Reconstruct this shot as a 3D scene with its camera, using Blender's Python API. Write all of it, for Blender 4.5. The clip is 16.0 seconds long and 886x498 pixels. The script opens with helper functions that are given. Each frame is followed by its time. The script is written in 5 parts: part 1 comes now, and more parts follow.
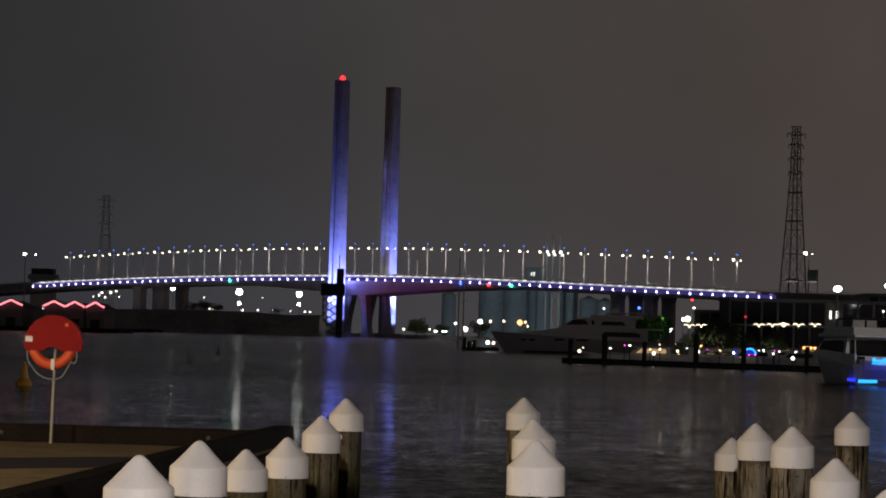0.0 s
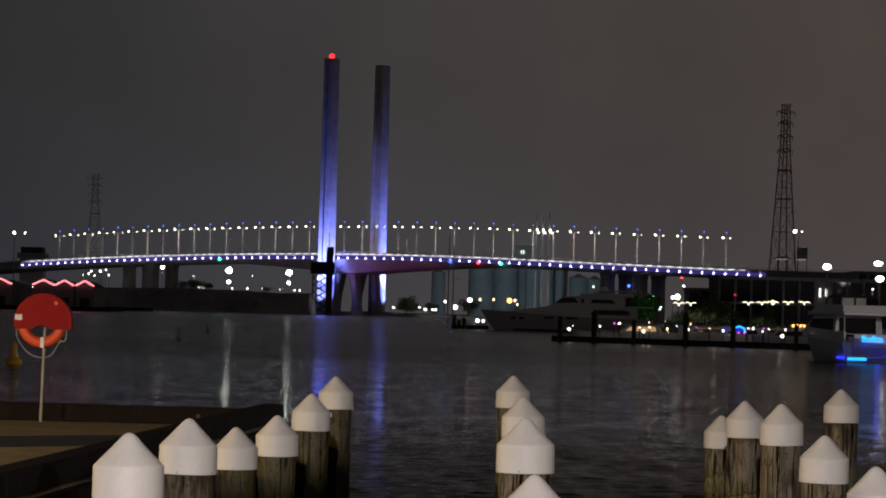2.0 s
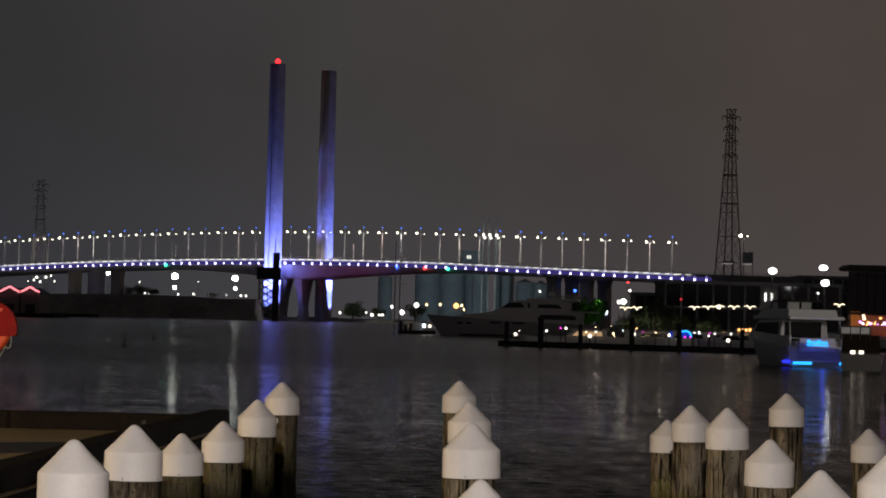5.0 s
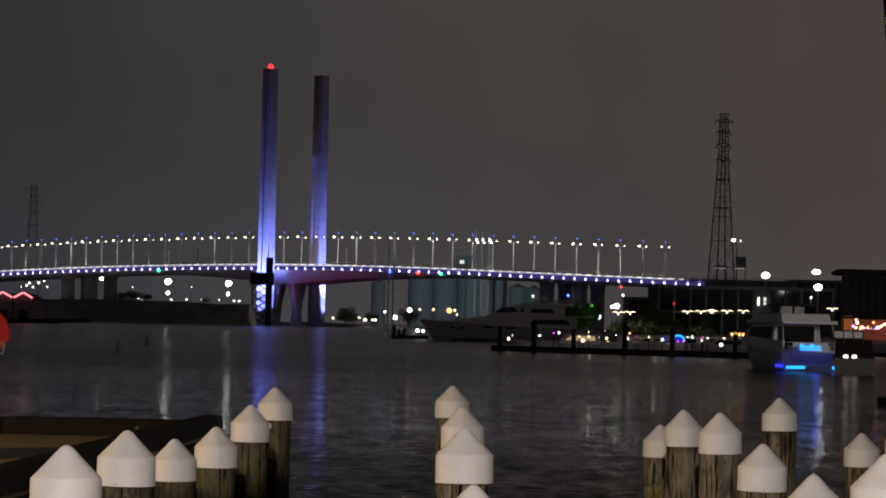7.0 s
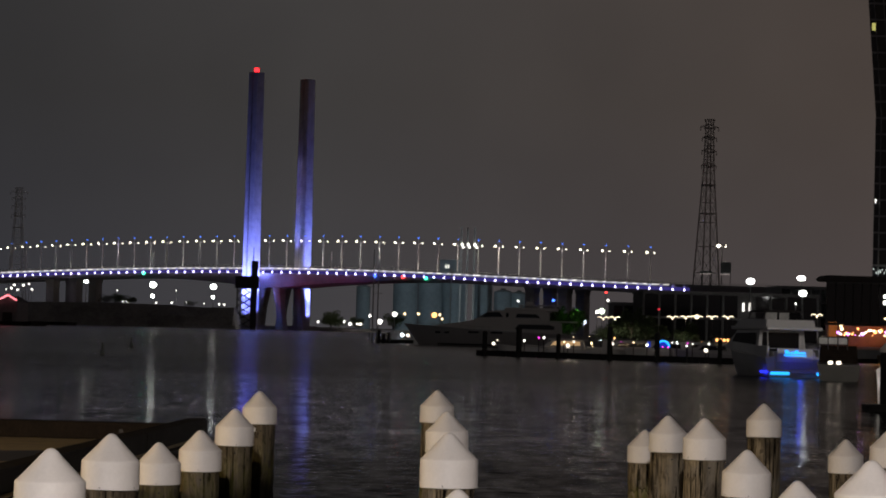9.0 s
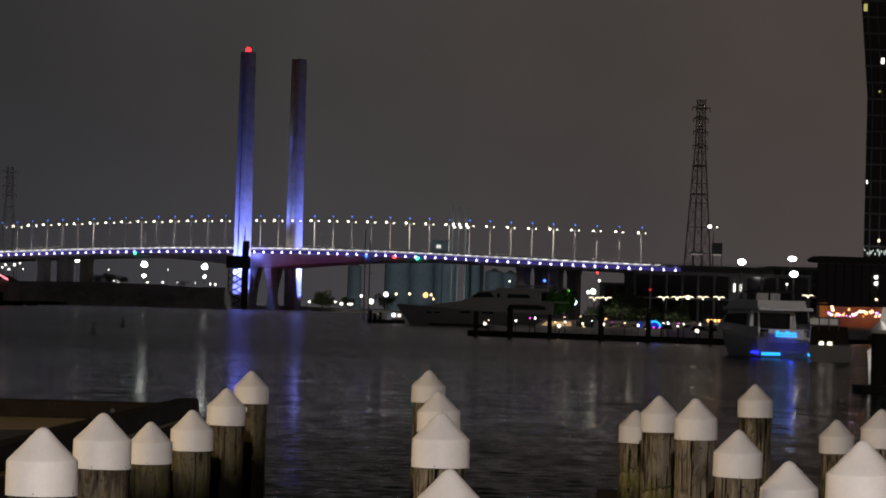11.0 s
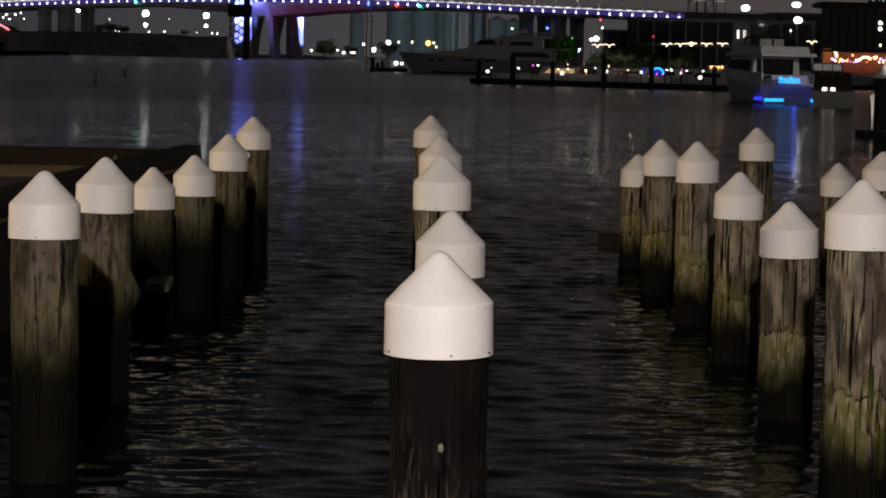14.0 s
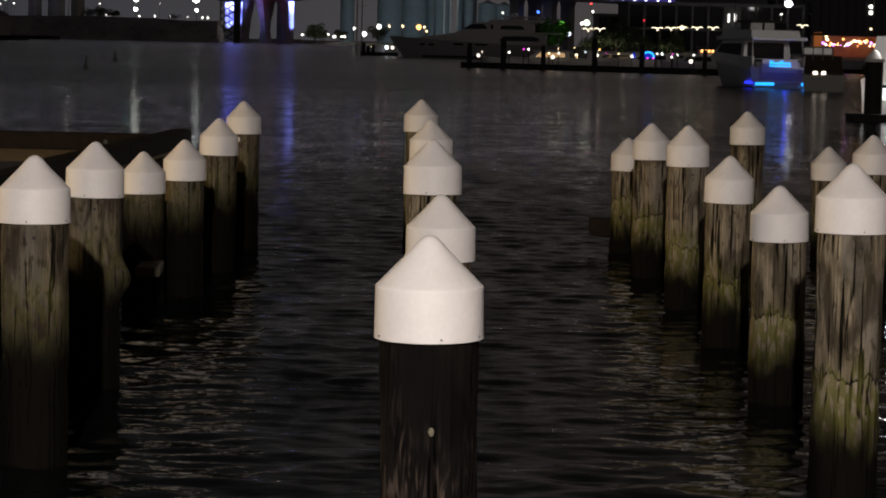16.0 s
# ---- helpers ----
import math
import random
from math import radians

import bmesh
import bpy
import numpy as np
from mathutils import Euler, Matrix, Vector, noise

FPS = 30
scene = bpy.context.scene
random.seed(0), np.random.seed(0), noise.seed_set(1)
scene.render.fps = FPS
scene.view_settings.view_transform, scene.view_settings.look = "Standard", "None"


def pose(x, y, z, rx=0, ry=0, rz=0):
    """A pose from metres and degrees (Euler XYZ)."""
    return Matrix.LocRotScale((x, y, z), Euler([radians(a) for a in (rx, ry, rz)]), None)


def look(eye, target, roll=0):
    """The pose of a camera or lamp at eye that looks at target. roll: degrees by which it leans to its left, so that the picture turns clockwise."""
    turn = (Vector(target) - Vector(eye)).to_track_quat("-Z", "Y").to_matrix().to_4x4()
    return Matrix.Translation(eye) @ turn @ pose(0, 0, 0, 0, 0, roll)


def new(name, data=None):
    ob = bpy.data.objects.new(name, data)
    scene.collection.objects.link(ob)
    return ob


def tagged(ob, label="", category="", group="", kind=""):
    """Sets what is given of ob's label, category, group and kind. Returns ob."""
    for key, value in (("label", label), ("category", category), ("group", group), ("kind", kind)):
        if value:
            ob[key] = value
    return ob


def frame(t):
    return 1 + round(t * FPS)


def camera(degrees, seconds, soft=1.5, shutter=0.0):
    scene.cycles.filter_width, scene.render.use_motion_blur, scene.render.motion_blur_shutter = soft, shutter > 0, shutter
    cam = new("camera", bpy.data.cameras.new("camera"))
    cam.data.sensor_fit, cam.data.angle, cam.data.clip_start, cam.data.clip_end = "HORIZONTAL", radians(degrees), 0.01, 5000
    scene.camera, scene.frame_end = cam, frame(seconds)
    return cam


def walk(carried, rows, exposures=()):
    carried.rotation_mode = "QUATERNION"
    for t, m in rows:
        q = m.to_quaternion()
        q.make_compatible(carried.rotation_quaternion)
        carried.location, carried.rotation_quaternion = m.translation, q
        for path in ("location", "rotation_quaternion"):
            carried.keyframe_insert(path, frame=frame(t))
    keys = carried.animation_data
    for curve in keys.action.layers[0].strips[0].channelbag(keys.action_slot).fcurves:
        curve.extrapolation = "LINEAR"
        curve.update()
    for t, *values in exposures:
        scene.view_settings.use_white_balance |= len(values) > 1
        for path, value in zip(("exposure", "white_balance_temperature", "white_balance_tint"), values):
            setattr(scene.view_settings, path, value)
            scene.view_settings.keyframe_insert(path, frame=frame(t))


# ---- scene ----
import functools

LENS = math.degrees(2 * math.atan(784 / 4500))
cam = camera(LENS, 16.0, soft=1.9)
# seconds, x, height of the eye over the water, yaw, pitch, roll
ROWS = [
    (0, -0.0000, 2.6000, -0.000, 1.935, 1.600),
    (0.5, 0.0022, 2.5996, -0.003, 1.784, 1.592),
    (1, 0.0012, 2.5964, -0.032, 1.581, 1.550),
    (1.5, 0.0036, 2.5966, -0.113, 1.408, 1.544),
    (2, 0.0009, 2.5966, -0.246, 1.451, 1.542),
    (2.5, 0.0014, 2.5985, -0.399, 1.532, 1.522),
    (3, -0.0024, 2.5937, -0.518, 1.615, 1.524),
    (3.5, 0.0001, 2.5975, -0.837, 1.588, 1.527),
    (4, 0.0036, 2.5979, -1.205, 1.562, 1.479),
    (6.5, 0.0100, 2.5967, -1.544, 1.691, 1.325),
    (7, 0.0107, 2.5985, -1.602, 1.711, 1.290),
    (7.5, 0.0108, 2.6005, -1.663, 1.746, 1.330),
    (8, 0.0124, 2.6001, -1.749, 1.794, 1.373),
    (8.5, 0.0116, 2.6002, -1.839, 1.820, 1.471),
    (11, 0.0039, 2.5985, -2.138, 1.377, 1.633),
    (11.5, 0.0054, 2.5891, -2.115, 0.434, 1.654),
    (12, 0.0036, 2.5871, -2.077, -0.547, 1.642),
    (12.5, 0.0053, 2.5779, -2.051, -1.697, 1.548),
    (13, 0.0137, 2.5677, -2.089, -3.053, 1.483),
    (13.5, 0.0182, 2.5582, -2.150, -3.978, 1.439),
    (14, 0.0186, 2.5582, -2.217, -4.289, 1.358),
    (14.5, 0.0191, 2.5593, -2.258, -4.427, 1.305),
    (15, 0.0179, 2.5586, -2.302, -4.583, 1.332),
    (15.5, 0.0195, 2.5606, -2.355, -4.645, 1.298),
    (16, 0.0210, 2.5582, -2.432, -4.640, 1.316),
] 
walk(cam, [(t, pose(x, 0, z, 90 + pitch, 0, yaw) @ pose(0, 0, 0, 0, 0, roll)) for t, x, z, yaw, pitch, roll in ROWS])

# ---------------------------------------------------------------- world and large lights
world = bpy.data.worlds.new("night_sky")
scene.world = world
world.use_nodes = True
wn, wl = world.node_tree.nodes, world.node_tree.links
wn.clear()
w_out = wn.new("ShaderNodeOutputWorld")
w_bg = wn.new("ShaderNodeBackground")
w_co = wn.new("ShaderNodeTexCoord")
w_sep = wn.new("ShaderNodeSeparateXYZ")
w_ramp = wn.new("ShaderNodeValToRGB")
w_map = wn.new("ShaderNodeMapRange")
w_noise = wn.new("ShaderNodeTexNoise")
w_mix = wn.new("ShaderNodeMixRGB")
w_map.inputs["From Min"].default_value, w_map.inputs["From Max"].default_value = -0.18, 0.26
# city glow: neutral grey over the open water, warmer towards the town
w_ramp.color_ramp.elements[0].color = (0.026, 0.0255, 0.027, 1)
w_ramp.color_ramp.elements.new(0.36).color = (0.048, 0.0445, 0.0435, 1)
w_ramp.color_ramp.elements[2].color = (0.066, 0.050, 0.042, 1)
w_noise.inputs["Scale"].default_value, w_noise.inputs["Detail"].default_value = 9.0, 3.0
w_mix.blend_type, w_mix.inputs[0].default_value = "OVERLAY", 0.25
wl.new(w_co.outputs["Generated"], w_sep.inputs[0])
wl.new(w_co.outputs["Generated"], w_noise.inputs["Vector"])
wl.new(w_sep.outputs["X"], w_map.inputs["Value"])
wl.new(w_map.outputs["Result"], w_ramp.inputs[0])
wl.new(w_ramp.outputs["Color"], w_mix.inputs[1])
wl.new(w_noise.outputs["Fac"], w_mix.inputs[2])
# the glow is bluish and brighter in the haze at the horizon, and fades towards the zenith
w_low = wn.new("ShaderNodeValToRGB")
w_low.color_ramp.elements[0].position, w_low.color_ramp.elements[0].color = 0.0, (0.006, 0.007, 0.013, 1)
w_low.color_ramp.elements[1].position, w_low.color_ramp.elements[1].color = 0.09, (0, 0, 0, 1)
w_high = wn.new("ShaderNodeValToRGB")
w_high.color_ramp.elements[0].position, w_high.color_ramp.elements[0].color = 0.13, (1, 1, 1, 1)
w_high.color_ramp.elements[1].position, w_high.color_ramp.elements[1].color = 0.5, (0.16, 0.16, 0.17, 1)
w_add, w_mul = wn.new("ShaderNodeMixRGB"), wn.new("ShaderNodeMixRGB")
w_add.blend_type, w_mul.blend_type = "ADD", "MULTIPLY"
w_add.inputs[0].default_value = w_mul.inputs[0].default_value = 1.0
wl.new(w_sep.outputs["Z"], w_low.inputs[0])
wl.new(w_sep.outputs["Z"], w_high.inputs[0])
wl.new(w_mix.outputs["Color"], w_mul.inputs[1])
wl.new(w_high.outputs["Color"], w_mul.inputs[2])
wl.new(w_mul.outputs["Color"], w_add.inputs[1])
wl.new(w_low.outputs["Color"], w_add.inputs[2])
wl.new(w_add.outputs["Color"], w_bg.inputs["Color"])
wl.new(w_bg.outputs["Background"], w_out.inputs["Surface"])
w_bg.inputs["Strength"].default_value = 1.0


def lamp(name, kind, m, energy, colour, size=0.3, angle=60, blend=0.5):
    d = bpy.data.lights.new(name, kind)
    d.energy, d.color = energy, colour
    if kind == "AREA":
        d.shape, d.size = "DISK", size
    else:
        d.shadow_soft_size = size
    if kind == "SPOT":
        d.spot_size, d.spot_blend = radians(angle), blend
    ob = new(name, d)
    ob.matrix_basis = m
    return ob


PROMENADE_LAMP = (-0.9, -10.0, 7.6)
QUAY_LAMP = (-16.0, 22.0, 4.0)
lamp("promenade_lamp_light", "POINT", pose(*PROMENADE_LAMP), 17800, (1.0, 0.92, 0.86), 0.16)
lamp("quay_lamp_light", "POINT", pose(*QUAY_LAMP), 3600, (1.0, 0.74, 0.40), 0.16)

# unseen lamp added off to the right to brighten the moored boats
OTHER_QUAY_FILL = (46.0, 118.0, 10.0)
lamp("other_quay_fill_light", "POINT", pose(*OTHER_QUAY_FILL), 14000, (1.0, 0.93, 0.88), 0.3)

# the bridge's own frame: ORIGIN on the near edge beside the first tower, U along the deck, N across it, away from the eye
ORIGIN, U, N = Vector((-52.15, 1390.45, 0)), Vector((0.778, -0.628, 0)), Vector((0.628, 0.778, 0))
BRIDGE_TURN = math.degrees(math.atan2(-0.628, 0.778))
TOWER_NEAR, TOWER_FAR, TOWER_H = -7.0, 35.0, 140.0
NEAR_S = -1.1


def on_bridge(s, off, z):
    return ORIGIN + U * s + N * off + Vector((0, 0, z))


FLOOD_BLUE = (0.19, 0.23, 1.0)
for off, s0, faces in ((TOWER_NEAR, NEAR_S, ("n", "u")), (TOWER_FAR, 0, ("u",))):
    for f in faces:
        eye = on_bridge(s0, off - 14, 4) if f == "n" else on_bridge(s0 + 14, off + (3 if off > 0 else -3), 4)
        goal = on_bridge(s0, off, 40)
        lamp("tower_flood_light", "SPOT", look(eye, goal), 1050000, FLOOD_BLUE, 0.8, 40, 0.9)
        lamp("tower_foot_light", "SPOT", look(eye.lerp(on_bridge(s0, off, 4), 0.3), on_bridge(s0, off, 16)), 60000, FLOOD_BLUE, 0.6, 42, 0.8)
lamp("tower_flood_light", "SPOT", look(on_bridge(-10, 20, 36), on_bridge(-2, 32, 58)), 90000, FLOOD_BLUE, 0.5, 50, 0.8)
LAMP_S0, LAMP_STEP = -16.97, 12.88


def along(s):
    """Stations along the gently curving deck."""
    return s - 0.9 + 5.5e-5 * s * s


# light of the street lamps, shielded, down onto the deck
for k in range(38):
    s_lamp = along(LAMP_S0 + LAMP_STEP * (k - 17)) - 1.6
    lamp("deck_lamp_light", "SPOT", Matrix.Translation(on_bridge(s_lamp, 9.5, 48.6 - 0.8e-4 * s_lamp * s_lamp)), 4500, (1.0, 0.92, 0.76), 0.5, 150, 0.25)
# red and magenta wash under the haunch
lamp("soffit_flood_light", "SPOT", look(on_bridge(20, -30, 3), on_bridge(20, 0, 26)), 7000, (1.0, 0.10, 0.36), 0.6, 60, 1.0)
lamp("soffit_flood_light", "SPOT", look(on_bridge(52, -34, 3), on_bridge(56, 0, 27)), 6500, (0.9, 0.14, 0.50), 0.6, 75, 1.0)
# the glaring lamps before the viaduct
for x, z in ((77.8, 13.8), (88.0, 14.7), (88.2, 11.7)):
    lamp("stadium_lamp_light", "POINT", pose(x, 497, z), 320, (1.0, 1.0, 0.97), 0.5)

# ---------------------------------------------------------------- materials
@functools.lru_cache(None)
def paint(name, colour, rough=0.6, metal=0.0, vary=0.18, scale=3.0, bump=0.15, streak=1.0, dirt=None, dirt_amount=0.4):
    """A surface with colour varied at two scales, dirt patches, and fine relief; streak > 1 draws the grain out along z."""
    m = bpy.data.materials.new(name)
    m.use_nodes = True
    n, l = m.node_tree.nodes, m.node_tree.links
    b = n["Principled BSDF"]
    b.inputs["Roughness"].default_value, b.inputs["Metallic"].default_value = rough, metal
    co = n.new("ShaderNodeTexCoord")
    mp = n.new("ShaderNodeMapping")
    mp.inputs["Scale"].default_value = (1, 1, 1 / streak)
    l.new(co.outputs["Object"], mp.inputs["Vector"])
    big, fine = n.new("ShaderNodeTexNoise"), n.new("ShaderNodeTexNoise")
    big.inputs["Scale"].default_value, big.inputs["Detail"].default_value = scale, 4
    fine.inputs["Scale"].default_value, fine.inputs["Detail"].default_value = scale * 9, 5
    l.new(mp.outputs[0], big.inputs["Vector"])
    l.new(mp.outputs[0], fine.inputs["Vector"])
    add = n.new("ShaderNodeMath")
    add.operation = "ADD"
    l.new(big.outputs["Fac"], add.inputs[0])
    l.new(fine.outputs["Fac"], add.inputs[1])
    ramp = n.new("ShaderNodeMapRange")
    ramp.inputs["From Min"].default_value, ramp.inputs["From Max"].default_value = 0.6, 1.4
    ramp.inputs["To Min"].default_value, ramp.inputs["To Max"].default_value = 1 - vary, 1 + vary
    l.new(add.outputs[0], ramp.inputs["Value"])
    mul = n.new("ShaderNodeVectorMath")
    mul.operation = "SCALE"
    mul.inputs[0].default_value = colour
    l.new(ramp.outputs["Result"], mul.inputs["Scale"])
    last = mul.outputs[0]
    if dirt:
        dn = n.new("ShaderNodeTexNoise")
        dn.inputs["Scale"].default_value, dn.inputs["Detail"].default_value = scale * 1.7, 6
        l.new(mp.outputs[0], dn.inputs["Vector"])
        dr = n.new("ShaderNodeMapRange")
        dr.inputs["From Min"].default_value, dr.inputs["From Max"].default_value = 0.48, 0.66
        dr.inputs["To Max"].default_value = dirt_amount
        l.new(dn.outputs["Fac"], dr.inputs["Value"])
        mix = n.new("ShaderNodeMixRGB")
        mix.inputs[2].default_value = (*dirt, 1)
        l.new(dr.outputs["Result"], mix.inputs[0])
        l.new(last, mix.inputs[1])
        last = mix.outputs[0]
    l.new(last, b.inputs["Base Color"])
    if bump:
        bp = n.new("ShaderNodeBump")
        bp.inputs["Strength"].default_value, bp.inputs["Distance"].default_value = bump, 0.02
        l.new(fine.outputs["Fac"], bp.inputs["Height"])
        l.new(bp.outputs[0], b.inputs["Normal"])
    return m


@functools.lru_cache(None)
def glow(name, colour, strength):
    m = bpy.data.materials.new(name)
    m.use_nodes = True
    n, l = m.node_tree.nodes, m.node_tree.links
    n.remove(n["Principled BSDF"])
    e = n.new("ShaderNodeEmission")
    e.inputs["Color"].default_value, e.inputs["Strength"].default_value = (*colour, 1), strength
    l.new(e.outputs[0], n["Material Output"].inputs["Surface"])
    return m


def timber(name, pale, dark, algae=0.0, tide_shade=0.25, seam=0.0, scuff=0.0):
    """Weathered round timber: long grain, thin dark splits, stains, a ragged green tidal band and a black foot of
    soaked wood, raised where it also paints shade.
    """
    m = bpy.data.materials.new(name)
    m.use_nodes = True
    n, l = m.node_tree.nodes, m.node_tree.links
    b = n["Principled BSDF"]
    b.inputs["Roughness"].default_value, b.inputs["Specular IOR Level"].default_value = 0.85, 0.04
    co, info = n.new("ShaderNodeTexCoord"), n.new("ShaderNodeObjectInfo")
    off, sc = n.new("ShaderNodeVectorMath"), n.new("ShaderNodeVectorMath")
    off.operation, sc.operation = "ADD", "SCALE"
    sc.inputs[0].default_value = (31, 17, 43)
    l.new(info.outputs["Random"], sc.inputs["Scale"])
    l.new(co.outputs["Object"], off.inputs[0])
    l.new(sc.outputs[0], off.inputs[1])

    def field(scale, along, detail, distortion=0.0):
        mp, t = n.new("ShaderNodeMapping"), n.new("ShaderNodeTexNoise")
        mp.inputs["Scale"].default_value = (1, 1, along)
        t.inputs["Scale"].default_value, t.inputs["Detail"].default_value, t.inputs["Distortion"].default_value = scale, detail, distortion
        l.new(off.outputs[0], mp.inputs["Vector"])
        l.new(mp.outputs[0], t.inputs["Vector"])
        return t.outputs["Fac"]

    def ramp(fac, lo, hi, a=0.0, c=1.0):
        r = n.new("ShaderNodeMapRange")
        r.interpolation_type = "SMOOTHSTEP"
        for k, v in zip(("From Min", "From Max", "To Min", "To Max"), (lo, hi, a, c)):
            r.inputs[k].default_value = v
        l.new(fac, r.inputs["Value"])
        return r.outputs[0]

    def over(fac, below, colour):
        x = n.new("ShaderNodeMixRGB")
        l.new(fac, x.inputs[0])
        if not isinstance(below, (list, tuple)):
            l.new(below, x.inputs[1])
        else:
            x.inputs[1].default_value = (*below, 1)
        x.inputs[2].default_value = (*colour, 1)
        return x.outputs[0]

    grain, fine, patch, split, fleck = field(22, 0.07, 6, 0.6), field(80, 0.06, 5), field(4.6, 0.36, 8, 1.2), field(34, 0.035, 3, 0.6), field(26, 0.4, 6)
    mid = [0.55 * p + 0.45 * d for p, d in zip(pale, dark)]
    last = over(ramp(grain, 0.40, 0.62), mid, pale)
    last = over(ramp(fine, 0.42, 0.60, 0.45, 0.0), last, dark)
    last = over(ramp(field(5.5, 0.25, 5, 1.0), 0.50, 0.62, 0.0, 0.75), last, [0.8 * p * g for p, g in zip(pale, (0.80, 0.85, 1.0))])
    last = over(ramp(patch, 0.44, 0.64, 0.0, 0.72), last, [c * 0.55 for c in dark])
    last = over(ramp(fleck, 0.56, 0.66, 0.0, 0.6), last, [c * 0.8 for c in dark])
    last = over(ramp(split, 0.36, 0.42, 0.95, 0.0), last, [c * 0.12 for c in dark])
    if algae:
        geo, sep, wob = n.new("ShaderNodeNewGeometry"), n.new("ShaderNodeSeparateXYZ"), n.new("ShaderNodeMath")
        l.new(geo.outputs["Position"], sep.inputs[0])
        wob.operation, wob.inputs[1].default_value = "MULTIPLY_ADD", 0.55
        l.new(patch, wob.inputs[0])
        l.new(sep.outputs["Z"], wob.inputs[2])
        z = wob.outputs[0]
        if seam:
            # the outer sapwood has rotted off below a jagged edge and left paler wood
            def sums(a, k, c):
                x = n.new("ShaderNodeMath")
                x.operation, x.inputs[1].default_value = "MULTIPLY_ADD", k
                l.new(a, x.inputs[0])
                if isinstance(c, float):
                    x.inputs[2].default_value = c
                else:
                    l.new(c, x.inputs[2])
                return x.outputs[0]
            u = sums(field(9, 0.12, 3), 0.30, sums(field(38, 0.1, 2), 0.09, sums(info.outputs["Random"], 0.14, sums(sep.outputs["Z"], 1.0, -seam - 0.265))))
            last = over(ramp(u, -0.004, 0.004, 0.55, 0.0), last, [c * 0.95 for c in pale])
            last = over(ramp(split, 0.40, 0.46, 0.9, 0.0), last, [c * 0.12 for c in dark])
            edge = n.new("ShaderNodeMath")
            edge.operation = "MULTIPLY"
            l.new(ramp(u, -0.004, 0.002), edge.inputs[0])
            l.new(ramp(u, 0.004, 0.030, 0.95, 0.0), edge.inputs[1])
            last = over(edge.outputs[0], last, [c * 0.1 for c in dark])
        green = n.new("ShaderNodeMath")
        green.operation = "MULTIPLY"
        l.new(ramp(z, tide_shade + 0.45, tide_shade + 0.80, algae, 0.0), green.inputs[0])
        l.new(ramp(fleck, 0.38, 0.52), green.inputs[1])
        last = over(green.outputs[0], last, (0.125, 0.120, 0.030))
        # black foot: soaked wood, and on the left row painted shade as well
        last = over(ramp(z, tide_shade + 0.14, tide_shade + 0.60, 1.0, 0.0), last, (0.006, 0.005, 0.0035))
    if scuff:
        # rubbed bare in long ragged streaks by passing hulls
        geo, sep, wob, both = n.new("ShaderNodeNewGeometry"), n.new("ShaderNodeSeparateXYZ"), n.new("ShaderNodeMath"), n.new("ShaderNodeMath")
        l.new(geo.outputs["Position"], sep.inputs[0])
        wob.operation, wob.inputs[1].default_value = "MULTIPLY_ADD", 0.9
        l.new(field(11, 0.05, 3), wob.inputs[0])
        l.new(sep.outputs["Z"], wob.inputs[2])
        both.operation = "MULTIPLY"
        l.new(ramp(wob.outputs[0], scuff + 0.10, scuff + 0.50, 0.34, 0.0), both.inputs[0])
        l.new(ramp(field(46, 0.12, 6, 0.9), 0.47, 0.68), both.inputs[1])
        last = over(both.outputs[0], last, (0.17, 0.125, 0.10))
    l.new(last, b.inputs["Base Color"])
    high, bp = n.new("ShaderNodeMath"), n.new("ShaderNodeBump")
    high.operation = "ADD"
    l.new(ramp(split, 0.34, 0.44), high.inputs[0])
    l.new(grain, high.inputs[1])
    bp.inputs["Strength"].default_value, bp.inputs["Distance"].default_value = 0.9, 0.012
    l.new(high.outputs[0], bp.inputs["Height"])
    l.new(bp.outputs[0], b.inputs["Normal"])
    return m


